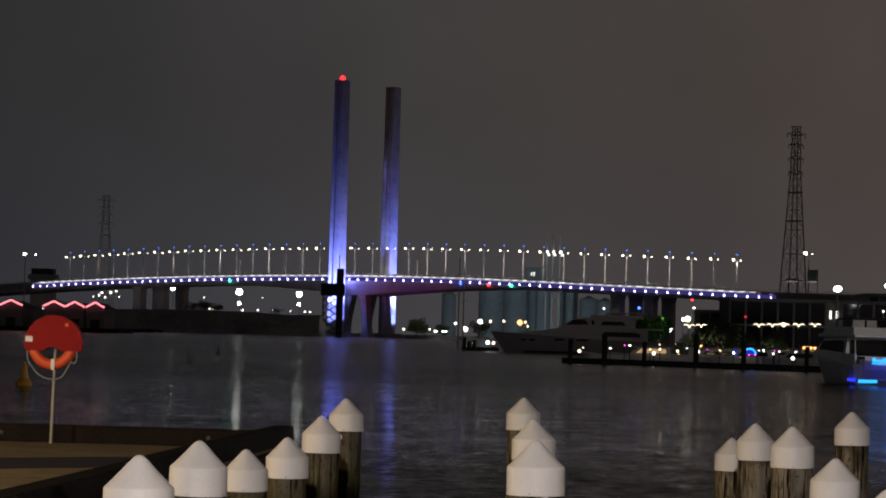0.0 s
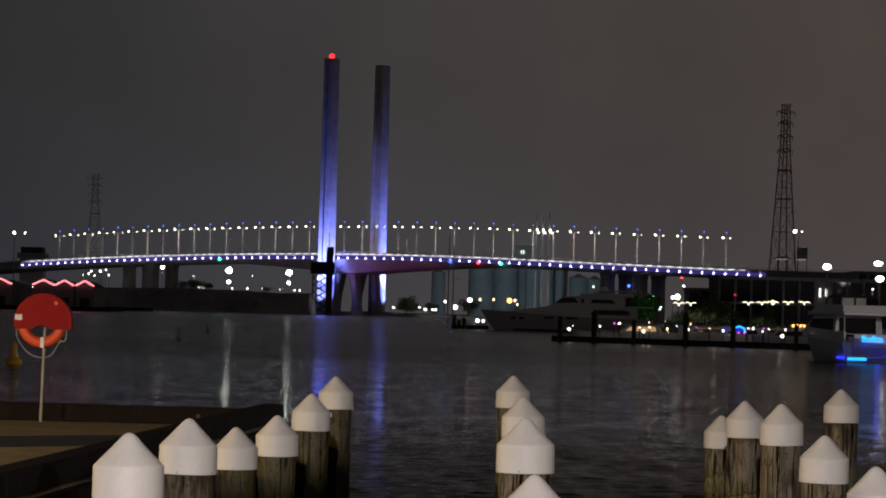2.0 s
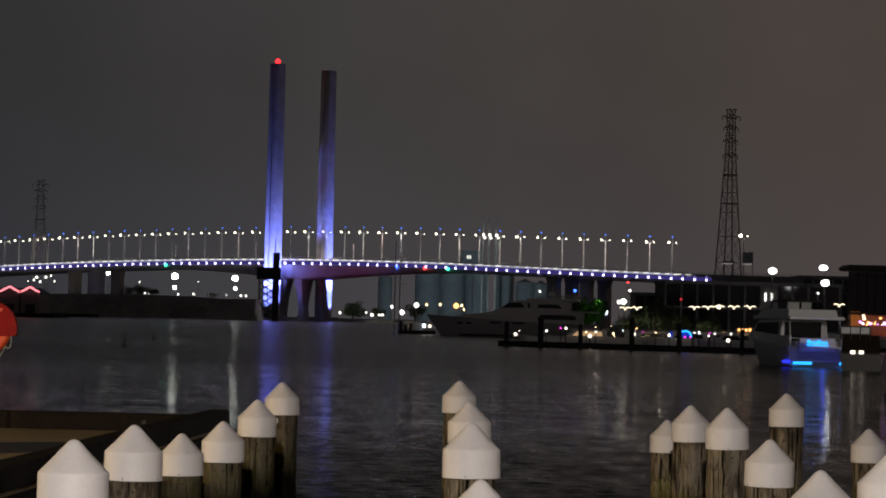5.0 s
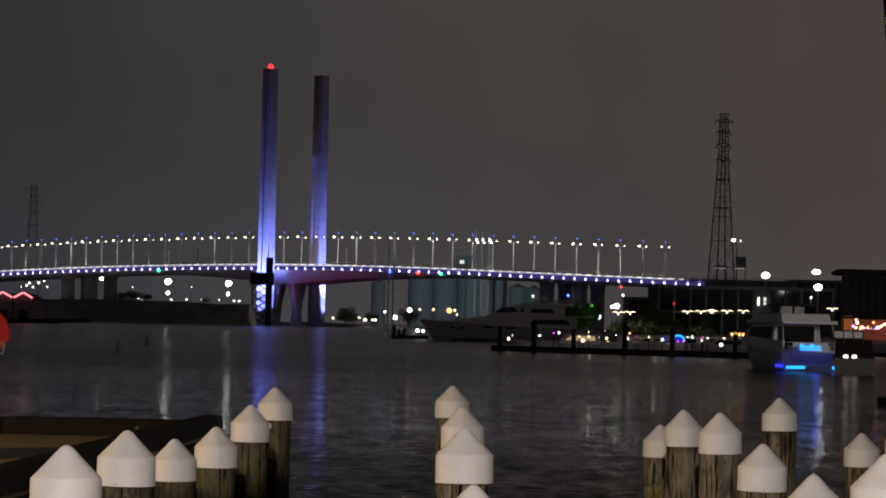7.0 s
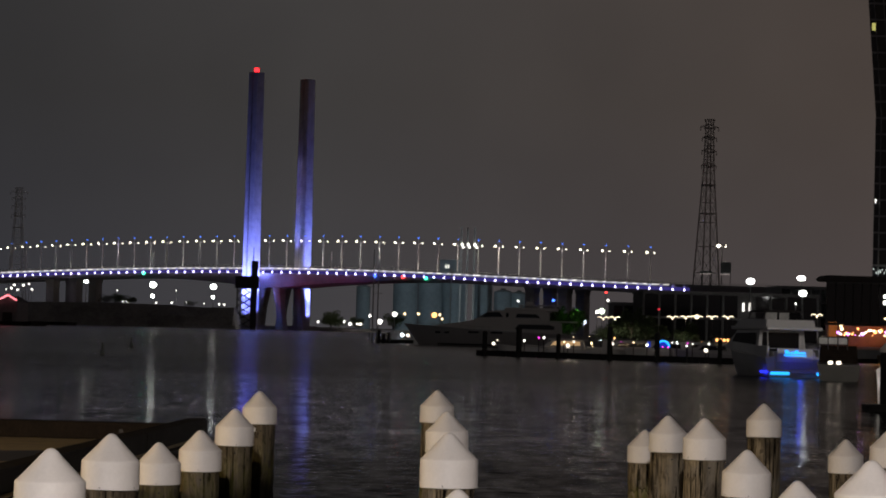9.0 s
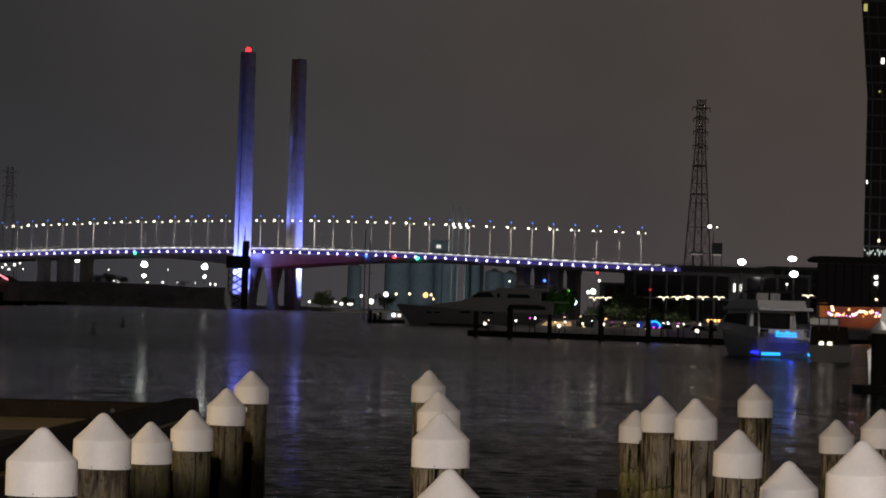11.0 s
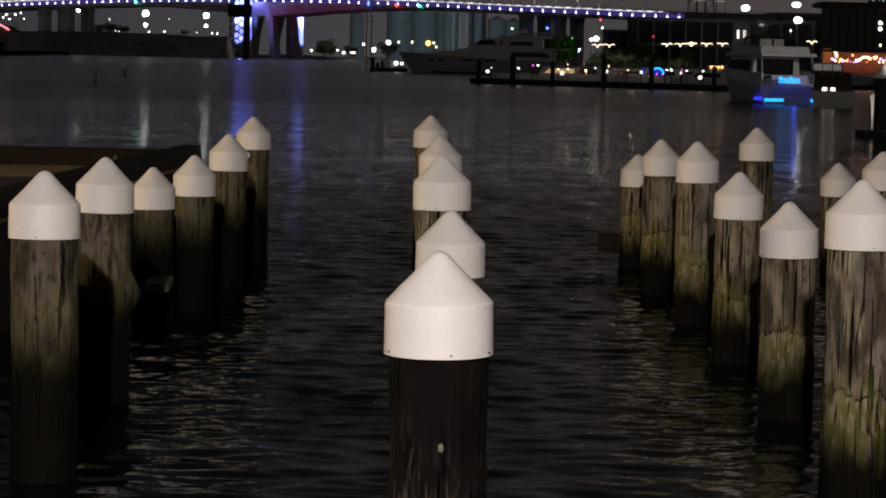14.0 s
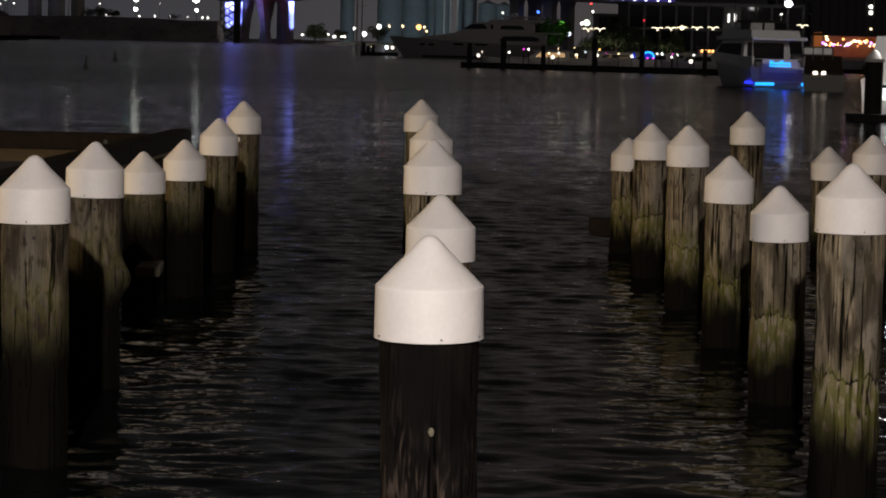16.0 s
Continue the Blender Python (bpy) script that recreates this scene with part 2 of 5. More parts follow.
def water_material():
    m = bpy.data.materials.new("harbour_water")
    m.use_nodes = True
    n, l = m.node_tree.nodes, m.node_tree.links
    b = n["Principled BSDF"]
    b.inputs["Base Color"].default_value = (0.006, 0.008, 0.008, 1)
    b.inputs["Roughness"].default_value, b.inputs["IOR"].default_value = 0.06, 1.33
    co = n.new("ShaderNodeTexCoord")
    # small ripples merge into a duller sheen out on the open harbour
    sep, far = n.new("ShaderNodeSeparateXYZ"), n.new("ShaderNodeMapRange")
    far.inputs["From Min"].default_value, far.inputs["From Max"].default_value = 25, 160
    far.inputs["To Min"].default_value, far.inputs["To Max"].default_value = 0.03, 0.22
    l.new(co.outputs["Object"], sep.inputs[0])
    l.new(sep.outputs["Y"], far.inputs["Value"])
    l.new(far.outputs[0], b.inputs["Roughness"])
    last = None
    for scale, strength, dist in (((0.2, 0.42, 1), 0.5, 0.10), ((0.7, 1.0, 1), 0.5, 0.05), ((3.0, 5.0, 1), 0.8, 0.010), ((6.5, 12.0, 1), 0.9, 0.004)):
        mp = n.new("ShaderNodeMapping")
        mp.inputs["Scale"].default_value = scale
        mp.inputs["Rotation"].default_value = (0, 0, radians(8))
        t = n.new("ShaderNodeTexNoise")
        t.inputs["Scale"].default_value, t.inputs["Detail"].default_value = 1.0, 2.0
        bp = n.new("ShaderNodeBump")
        bp.inputs["Strength"].default_value, bp.inputs["Distance"].default_value = strength, dist
        l.new(co.outputs["Object"], mp.inputs["Vector"])
        l.new(mp.outputs[0], t.inputs["Vector"])
        l.new(t.outputs["Fac"], bp.inputs["Height"])
        if last:
            l.new(last, bp.inputs["Normal"])
        last = bp.outputs[0]
    l.new(last, b.inputs["Normal"])
    # silty water under the reflections
    body = n.new("ShaderNodeBsdfDiffuse")
    body.inputs["Color"].default_value = (0.004, 0.0045, 0.005, 1)
    mix = n.new("ShaderNodeMixShader")
    # wind patches: smoother and rougher bands of water
    wmap, wind, wr = n.new("ShaderNodeMapping"), n.new("ShaderNodeTexNoise"), n.new("ShaderNodeMapRange")
    wmap.inputs["Scale"].default_value = (0.012, 0.03, 1)
    wind.inputs["Scale"].default_value, wind.inputs["Detail"].default_value, wind.inputs["Roughness"].default_value = 1.0, 7.0, 0.78
    wr.inputs["From Min"].default_value, wr.inputs["From Max"].default_value = 0.35, 0.65
    wr.inputs["To Min"].default_value, wr.inputs["To Max"].default_value = 0.48, 0.86
    l.new(co.outputs["Object"], wmap.inputs["Vector"])
    l.new(wmap.outputs[0], wind.inputs["Vector"])
    l.new(wind.outputs["Fac"], wr.inputs["Value"])
    calm, both = n.new("ShaderNodeMapRange"), n.new("ShaderNodeMath")
    calm.inputs["From Min"].default_value, calm.inputs["From Max"].default_value = 40, 230
    calm.inputs["To Min"].default_value, calm.inputs["To Max"].default_value = 0.0, 0.30
    both.operation = "ADD"
    l.new(sep.outputs["Y"], calm.inputs["Value"])
    l.new(wr.outputs[0], both.inputs[0])
    l.new(calm.outputs[0], both.inputs[1])
    # cat's-paws: short dashes of ruffled water
    cmap, cat, lift = n.new("ShaderNodeMapping"), n.new("ShaderNodeTexNoise"), n.new("ShaderNodeMath")
    cmap.inputs["Scale"].default_value = (1.3, 0.30, 1)
    cat.inputs["Scale"].default_value, cat.inputs["Detail"].default_value, cat.inputs["Roughness"].default_value = 1.0, 5.0, 0.7
    l.new(co.outputs["Object"], cmap.inputs["Vector"])
    l.new(cmap.outputs[0], cat.inputs["Vector"])
    ruff = n.new("ShaderNodeMapRange")
    ruff.inputs["From Min"].default_value, ruff.inputs["From Max"].default_value = 0.36, 0.64
    ruff.inputs["To Min"].default_value, ruff.inputs["To Max"].default_value = -0.30, 0.22
    l.new(cat.outputs["Fac"], ruff.inputs["Value"])
    lift.operation, lift.use_clamp = "ADD", True
    l.new(both.outputs[0], lift.inputs[0])
    l.new(ruff.outputs[0], lift.inputs[1])
    l.new(lift.outputs[0], mix.inputs[0])
    l.new(body.outputs[0], mix.inputs[1])
    l.new(b.outputs[0], mix.inputs[2])
    l.new(mix.outputs[0], n["Material Output"].inputs["Surface"])
    return m


M_WATER = water_material()
M_CAP = paint("white_polyethylene", (0.80, 0.745, 0.72), 0.58, vary=0.05, scale=5, bump=0.03, dirt=(0.42, 0.38, 0.31), dirt_amount=0.08)
M_PILE = timber("weathered_pile_timber", (0.33, 0.265, 0.18), (0.040, 0.030, 0.019), 0.85, tide_shade=0.33, seam=0.64)
# darker copy, black foot raised: the left row's shade put into its colour
M_PILE_SHADED = timber("shaded_pile_timber", (0.18, 0.145, 0.10), (0.024, 0.018, 0.012), 0.3, tide_shade=0.74)
# near-black colour carries the shade on the front shaft; its scuffs are wear
M_FRONT_SHADED = timber("front_shaded_timber", (0.013, 0.010, 0.008), (0.006, 0.005, 0.005), 0.0, scuff=1.16)
M_BEAM = paint("dark_wharf_timber", (0.017, 0.012, 0.009), 0.85, vary=0.45, scale=2.5, bump=0.4, dirt=(0.012, 0.009, 0.007), dirt_amount=0.8)
M_BEAM.node_tree.nodes["Principled BSDF"].inputs["Specular IOR Level"].default_value = 0.08
M_BLACK = paint("black_rubber", (0.012, 0.012, 0.012), 0.8)
M_CONC = paint("pale_concrete", (0.42, 0.41, 0.40), 0.8, scale=0.15, dirt=(0.2, 0.19, 0.18))
M_GIRDER = paint("bridge_girder_concrete", (0.36, 0.33, 0.35), 0.8, scale=0.1, dirt=(0.22, 0.20, 0.21))
# pale colour holds distance haze on the piers and lamplight on the poles
M_PIER = paint("haze_pale_concrete", (0.58, 0.57, 0.58), 0.9, scale=0.1, dirt=(0.42, 0.41, 0.42))
M_STEEL = paint("galvanised_steel", (0.45, 0.45, 0.43), 0.45, 0.6, scale=2)
M_DSTEEL = paint("dark_lattice_steel", (0.05, 0.045, 0.045), 0.6, 0.4, scale=2)
# lattice steel kept pale: distance haze is put into its colour
M_LATTICE = paint("haze_tinted_lattice", (0.58, 0.53, 0.50), 0.9, scale=2)
M_HAZE = paint("far_haze_tinted_lattice", (0.75, 0.72, 0.72), 0.9, scale=2)
M_GEL = paint("white_gelcoat", (0.78, 0.77, 0.76), 0.25, vary=0.05, scale=0.6, bump=0.0)
M_GELG = paint("grey_gelcoat", (0.50, 0.49, 0.50), 0.3, vary=0.06, scale=0.6, bump=0.0)
M_GLASS = paint("tinted_boat_glass", (0.008, 0.008, 0.010), 0.08, vary=0.05, bump=0.0)
M_LAND = paint("dark_embankment", (0.36, 0.36, 0.36), 0.95, scale=0.06, vary=0.4, dirt=(0.20, 0.20, 0.20), dirt_amount=0.7)
M_DARKWALL = paint("dark_facade", (0.30, 0.29, 0.30), 0.7, scale=0.2, dirt=(0.18, 0.18, 0.185))
# pale blue-grey holds the distance haze in the silos' colour
M_SILO = paint("haze_tinted_concrete", (0.34, 0.40, 0.44), 0.9, scale=0.05, dirt=(0.24, 0.29, 0.32))
M_LEAF = paint("night_foliage", (0.06, 0.085, 0.035), 0.8, scale=1.5, vary=0.4)
M_BARK = paint("bark", (0.06, 0.045, 0.03), 0.9, scale=3)
M_RED = paint("red_plastic", (0.30, 0.012, 0.011), 0.6, vary=0.12, scale=6, bump=0.05, dirt=(0.2, 0.012, 0.012))
M_RED.node_tree.nodes["Principled BSDF"].inputs["Specular IOR Level"].default_value = 0.1
M_ORANGE = paint("orange_ring_foam", (0.75, 0.09, 0.02), 0.5, vary=0.1, scale=8, bump=0.05)
M_WHITE = paint("white_tape", (0.8, 0.78, 0.75), 0.6, vary=0.05)
M_POST = paint("weathered_cream_post", (0.34, 0.31, 0.23), 0.6, scale=6, vary=0.2)
M_ROPE = paint("grey_rope", (0.32, 0.31, 0.28), 0.9, scale=30)
M_PAVE = paint("gritty_quay_paving", (0.27, 0.19, 0.085), 0.85, scale=1.2, vary=0.25, dirt=(0.10, 0.075, 0.05))
M_SHADOW_STRIP = paint("dark_shadow_strip", (0.025, 0.026, 0.034), 0.7, scale=1.5, vary=0.3)


# ---------------------------------------------------------------- building helpers
def part(name, bm, material, parent=None, label="", smooth=False):
    me = bpy.data.meshes.new(name)
    bmesh.ops.recalc_face_normals(bm, faces=bm.faces)
    bm.to_mesh(me)
    bm.free()
    me.materials.append(material)
    if smooth:
        for p in me.polygons:
            p.use_smooth = True
        me.set_sharp_from_angle(angle=radians(35))
    ob = new(name, me)
    ob.parent = parent
    return tagged(ob, label)


def share(name, like, m, parent):
    ob = new(name, like.data)
    ob.parent = parent
    ob.matrix_basis = m
    return ob


def thing(name, label, category, m=None, group="", kind=""):
    ob = new(name)
    ob.empty_display_size = 0.2
    ob.matrix_basis = m or Matrix()
    return tagged(ob, label, category, group, kind)


def box(bm, c, size, turn=0.0, bevel=0.0, m=None):
    g = bmesh.ops.create_cube(bm, size=1)["verts"]
    mm = (m or Matrix()) @ pose(*c, 0, 0, turn) @ Matrix.Diagonal((*size, 1))
    bmesh.ops.transform(bm, matrix=mm, verts=g)
    if bevel:
        es = list({e for v in g for e in v.link_edges})
        bmesh.ops.bevel(bm, geom=es, offset=bevel, segments=2, profile=0.6, affect="EDGES")
    return bm


def rod(bm, a, b, r0, r1=None, seg=10):
    a, b = Vector(a), Vector(b)
    d = b - a
    m = Matrix.Translation((a + b) / 2) @ d.to_track_quat("Z", "Y").to_matrix().to_4x4()
    bmesh.ops.create_cone(bm, cap_ends=True, segments=seg, radius1=r0, radius2=r0 if r1 is None else r1, depth=d.length, matrix=m)
    return bm


def ball(bm, c, r, seg=10, squash=(1, 1, 1)):
    bmesh.ops.create_uvsphere(bm, u_segments=seg, v_segments=max(6, seg // 2), radius=r, matrix=pose(*c) @ Matrix.Diagonal((*squash, 1)))
    return bm


def lathe(bm, profile, seg=32):
    """profile: (radius, z) from bottom to top."""
    rings = []
    for r, z in profile:
        rings.append([bm.verts.new((r * math.cos(2 * math.pi * i / seg), r * math.sin(2 * math.pi * i / seg), z)) for i in range(seg)])
    for a, b in zip(rings, rings[1:]):
        for i in range(seg):
            bm.faces.new((a[i], a[(i + 1) % seg], b[(i + 1) % seg], b[i]))
    bm.faces.new(rings[-1])
    bm.faces.new(rings[0][::-1])
    return bm


def loft(bm, rings, closed=True, caps=True):
    vs = [[bm.verts.new(p) for p in ring] for ring in rings]
    k = len(vs[0])
    for a, b in zip(vs, vs[1:]):
        for i in range(k if closed else k - 1):
            bm.faces.new((a[i], a[(i + 1) % k], b[(i + 1) % k], b[i]))
    if caps:
        bm.faces.new(vs[0][::-1])
        bm.faces.new(vs[-1])
    return bm


def prism(bm, outline, y0, y1):
    """An (x, z) outline drawn out along y."""
    return loft(bm, [[(x, y0, z) for x, z in outline], [(x, y1, z) for x, z in outline]])


def slab(bm, outline, z0, z1):
    return loft(bm, [[(x, y, z0) for x, y in outline], [(x, y, z1) for x, y in outline]])


def B():
    return bmesh.new()


# ---------------------------------------------------------------- water and land
def harbour():
    """One sheet of water to the horizon; near the quay it is a fine grid with real ripples that die out towards its edges."""
    rnd = np.random.RandomState(5)
    x0, x1, y0, y1, step = -10.0, 12.0, 6.0, 64.0, 0.052
    xs, ys = np.arange(x0, x1 + 1e-6, step), np.arange(y0, y1 + 1e-6, step)
    gx, gy = np.meshgrid(xs, ys)
    h = np.zeros_like(gx)
    for k in range(70):
        lam = 0.19 * (0.95 / 0.19) ** rnd.rand()
        a = math.pi / 2 + rnd.normal(0, 0.55)
        w = 2 * math.pi / lam
        h += 0.0021 * lam ** 0.75 * np.sin(w * (gx * math.cos(a) + gy * math.sin(a)) + 6.28 * rnd.rand())
    fade = np.clip(np.minimum.reduce([gx - x0, x1 - gx, (gy - y0) * 2, (y1 - gy) / 16]) / 2.0, 0, 1)
    h *= fade
    nx, ny = len(xs), len(ys)
    co = np.stack([gx, gy, h], -1).reshape(-1, 3)
    q = (np.arange(ny - 1)[:, None] * nx + np.arange(nx - 1)[None, :]).reshape(-1)
    faces = np.stack([q, q + 1, q + nx + 1, q + nx], -1)
    X0, X1, Y0, Y1 = -4500, 4500, -60, 4500
    xe, ye = float(xs[-1]), float(ys[-1])
    outer = [(X0, Y0), (X1, Y0), (X1, y0), (X0, y0), (x0, y0), (xe, y0), (X0, ye), (x0, ye), (xe, ye), (X1, ye), (X0, Y1), (X1, Y1)]
    base = len(co)
    verts = co.tolist() + [(x, y, 0.0) for x, y in outer]
    polys = faces.tolist() + [[base + k for k in f] for f in ((0, 1, 2, 5, 4, 3), (3, 4, 7, 6), (5, 2, 9, 8), (6, 7, 8, 9, 11, 10))]
    me = bpy.data.meshes.new("water")
    me.from_pydata(verts, [], polys)
    me.polygons.foreach_set("use_smooth", [True] * len(polys))
    me.materials.append(M_WATER)
    return tagged(new("water", me), "dark rippled harbour water reflecting the lights", "water", kind="structure")


harbour()
land = B()
slab(land, [(-2500, 1310), (-190, 1305), (-60, 1390), (-20, 1440), (400, 1440), (2500, 1300), (2500, 4600), (-2500, 4600)], -2, 1.6)
tagged(part("ground", land, M_LAND), "dark low land on the far side of the harbour", "ground", kind="structure")
land = B()
slab(land, [(28, 334), (46, 326), (78, 300), (900, 280), (2400, 1200), (400, 1330), (150, 1000), (44, 560)], -2, 1.5)
tagged(part("ground", land, M_LAND), "dark quay land behind the marina", "ground", kind="structure")


# ---------------------------------------------------------------- bridge
def led_z(s):
    if s < 0:
        return 31.4 - 9.9e-5 * s * s
    if s < 150:
        return 31.4 - 1.25e-4 * s * s
    return 28.59 - 0.031 * (s - 150) if s < 270 else 24.87 - 0.016 * (s - 270)


def haunch(s):
    """Depth of the girder below the line of lights: deep at the pier, shallow in mid-span."""
    k = max(0.0, 1 - abs(s - 5) / 108)
    return 2.6 + 6.2 * k ** 1.6


bridge_m = Matrix.Translation(ORIGIN) @ pose(0, 0, 0, 0, 0, BRIDGE_TURN)
bridge = thing("road_bridge", "long concrete road bridge with blue and white lights over the harbour", "bridge", bridge_m)
STATIONS = [s for s in range(-420, 641, 12)]
bm = B()
loft(bm, [[(s, 0.6, led_z(s) - haunch(s)), (s, 0, led_z(s) - 0.9), (s, 0, led_z(s) + 1.8), (s, 28, led_z(s) + 1.8), (s, 28, led_z(s) - 0.9), (s, 27.4, led_z(s) - haunch(s))] for s in STATIONS])
part("girder", bm, M_GIRDER, bridge, "dusky concrete box girder, deeper at the pier")
bm = B()
loft(bm, [[(s, y, led_z(s) + z) for y, z in ((-0.25, 1.82), (-0.25, 2.75), (0.15, 2.75), (0.3, 1.82))] for s in STATIONS])
part("barrier", bm, M_CONC, bridge, "pale concrete road barrier")
bm = B()
for s in STATIONS[:-1]:
    rod(bm, (s, 0, led_z(s) + 3.5), (s + 12, 0, led_z(s + 12) + 3.5), 0.09, seg=6)
    for k in (0, 4, 8):
        rod(bm, (s + k, 0, led_z(s + k) + 2.7), (s + k, 0, led_z(s + k) + 3.5), 0.07, seg=5)
part("railing", bm, M_STEEL, bridge, "thin steel railing on the barrier")
G_LED = glow("violet_white_led", (0.66, 0.60, 1.0), 7)
G_FASCIA_GLOW = glow("violet_fascia_glow", (0.17, 0.13, 0.75), 0.22)
G_BEAM = glow("violet_beam", (0.40, 0.36, 1.0), 0.9)
G_RAIL = glow("white_rail_glow", (1.0, 0.95, 0.9), 1.5)
G_HEAD = glow("street_lamp_glow", (1.0, 0.90, 0.70), 7)
G_BLUE = glow("blue_dot_glow", (0.06, 0.2, 1.0), 2.5)
# glowing band in place of the edge lights' violet spill on the fascia
bm = B()
loft(bm, [[(s, y, led_z(s) + z) for y, z in ((-0.12, -0.55), (-0.12, 1.2), (-0.02, 1.2), (-0.02, -0.55))] for s in range(-252, 277, 5)])
part("fascia_glow", bm, G_FASCIA_GLOW, bridge, "violet glowing band standing for light on the deck's edge")
s = -255.0
ref = beam = None
while s <= 271:
    place = pose(along(s), -0.6, led_z(along(s)))
    if ref is None:
        ref = part("edge_light", ball(B(), (0, 0, 0), 0.5, 8, (1, 0.6, 1.1)), G_LED, bridge, "small violet-white edge light")
        ref.matrix_basis = place
    else:
        share("edge_light", ref, place, bridge)
    # weakly glowing tube stands for the beam each edge light throws upwards
    if beam is None:
        beam = part("edge_light_beam", rod(B(), (0, 0, 0), (0, 0, 2.1), 0.24, 0.14, 6), G_BEAM, bridge, "upright violet glow for the edge light's beam")
        beam.matrix_basis = place
    else:
        share("edge_light_beam", beam, place, bridge)
    s += 6.45
for s, col in ((80, (0.05, 0.15, 1)), (99, (1, 0.05, 0.05)), (114, (0.05, 0.9, 0.45)), (-87, (0.05, 0.8, 0.45))):
    ob = part("channel_light", ball(B(), (0, 0, 0), 0.85, 8), glow("channel_light_%d" % s, col, 5), bridge, "coloured channel marker light")
    ob.matrix_basis = pose(s, -1.0, led_z(s) - 0.6)
# glowing strip and pieces stand for the street lamps' light on the barrier
bm = loft(B(), [[(s, y, led_z(s) + z) for y, z in ((-0.34, 1.75), (-0.34, 2.15), (-0.26, 2.15), (-0.26, 1.75))] for s in range(-250, 262, 8)])
part("rail_glow_strip", bm, glow("dim_rail_glow", (0.85, 0.86, 1.0), 0.75), bridge, "dim white glowing strip standing for the lamplit barrier")
for s in range(-244, 262, 6):
    bm = box(B(), (s, -0.42, led_z(s) + 2.15), (random.uniform(1.5, 4.5), 0.12, random.uniform(0.22, 0.45)))
    part("rail_glow", bm, G_RAIL, bridge, "white glowing piece standing for the lamplit barrier")
for s, w in ((-166, 8), (-147, 8), (177, 7), (197, 7), (300, 7), (352, 7)):
    zt = led_z(s) - haunch(s) + 0.3
    for y in (3.0, 19.0):
        bm = loft(B(), [[(s + a * w * k / 2, y + b * 5.0, z) for a, b in ((-1, 0), (1, 0), (1, 1), (-1, 1))] for z, k in ((-1, 0.8), (zt - 3, 0.75), (zt, 1.0))])
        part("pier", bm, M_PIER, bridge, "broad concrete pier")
# pier at the towers: two splayed pairs of legs
for y in (5, 22):
    for a in (-1, 1):
        bm = loft(B(), [[(4 + a * x + i * w, y + j * 2.0, z) for i, j in ((-1, -1), (1, -1), (1, 1), (-1, 1))] for z, x, w in ((-1, 8.5, 2.0), (12, 6.6, 1.7), (23, 4.6, 2.6))])
        part("pier_leg", bm, M_CONC, bridge, "splayed concrete pier leg")


def street_lamp(s, off):
    lampp = thing("street_lamp", "tall double-armed steel street lamp on the bridge, lit", "street lamp", bridge_m @ pose(s, off, led_z(s) + 1.8), "street lamps along the bridge")
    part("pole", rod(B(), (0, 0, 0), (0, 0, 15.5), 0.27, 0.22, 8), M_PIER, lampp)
    for a, r in ((-1, 0.50), (1, 0.33)):
        arm = part("arm", rod(B(), (0, 0, 15.1), (0, a * 3.1, 15.8), 0.12, 0.1, 6), M_STEEL, lampp)
        part("lamp_head", ball(B(), (0, a * 3.3, 15.8), r, 8, (1, 1, 0.85)), G_HEAD, arm, "glowing lamp head")
    # small blue dot above each lamp, on an added mast
    mast = part("mast", rod(B(), (0, 0, 15.5), (0, 0, 18.3), 0.05, 0.05, 5), M_STEEL, lampp)
    part("beacon", ball(B(), (0, 0, 18.5), 0.32, 8), G_BLUE, mast, "small glowing blue dot")
    return lampp


for i in range(-17, 21):
    if i:
        street_lamp(along(LAMP_S0 + LAMP_STEP * i), 12)


ob = part("channel_light", ball(B(), (0, 0, 0), 0.7, 8), glow("channel_light_80", (0.05, 0.15, 1), 5), bridge, "coloured channel marker light")
ob.matrix_basis = pose(192, 2.6, 18.8)
for s in (43, -88):
    t = thing("camera_pole", "short bare steel pole beside the bridge barrier", "pole", bridge_m @ pose(s, 8, led_z(s) + 1.8), "bare poles on the bridge")
    part("pole", rod(B(), (0, 0, 0), (0, 0, 9.5), 0.24, 0.2, 8), M_PIER, t)


def tower(off, s0, label):
    t = thing("bridge_tower", label, "tower", bridge_m @ pose(s0, off, 0), "towers of the bridge")
    w = 3.45
    for a in (-1, 1):
        # two C-shaped halves with a recessed joint between them
        rings = []
        for z, k in ((0.0, 1.05), (40, 1.02), (90, 0.97), (TOWER_H, 0.92)):
            o = [(0.35, -w), (w - 0.5, -w), (w, -w + 0.5), (w, w - 0.5), (w - 0.5, w), (0.35, w), (0.35, w - 1.0), (w - 1.1, w - 1.1), (w - 1.1, -w + 1.1), (0.35, -w + 1.0)]
            rings.append([(a * x * k, y * k, z) for x, y in o])
        part("tower_half", loft(B(), rings), M_CONC, t, "tall hollow concrete half of the tower")
    for z in range(8, 138, 13):
        part("cross_beam", box(B(), (0, 0, z), (1.6, 2 * w * 0.86, 1.2)), M_CONC, t)
    part("footing", box(B(), (0, 0, 0.9), (13, 13, 3.4), bevel=0.4), M_GIRDER, t, "dark concrete footing at the water")
    return t


near_tower = tower(TOWER_NEAR, NEAR_S, "tall slender concrete tower floodlit blue in front of the bridge")
part("warning_light", ball(B(), (0, 0, TOWER_H + 1.2), 1.5, 12), glow("aviation_red", (1.0, 0.015, 0.02), 5), near_tower, "red aviation warning light")
tower(TOWER_FAR, 0, "tall slender concrete tower floodlit blue behind the bridge")

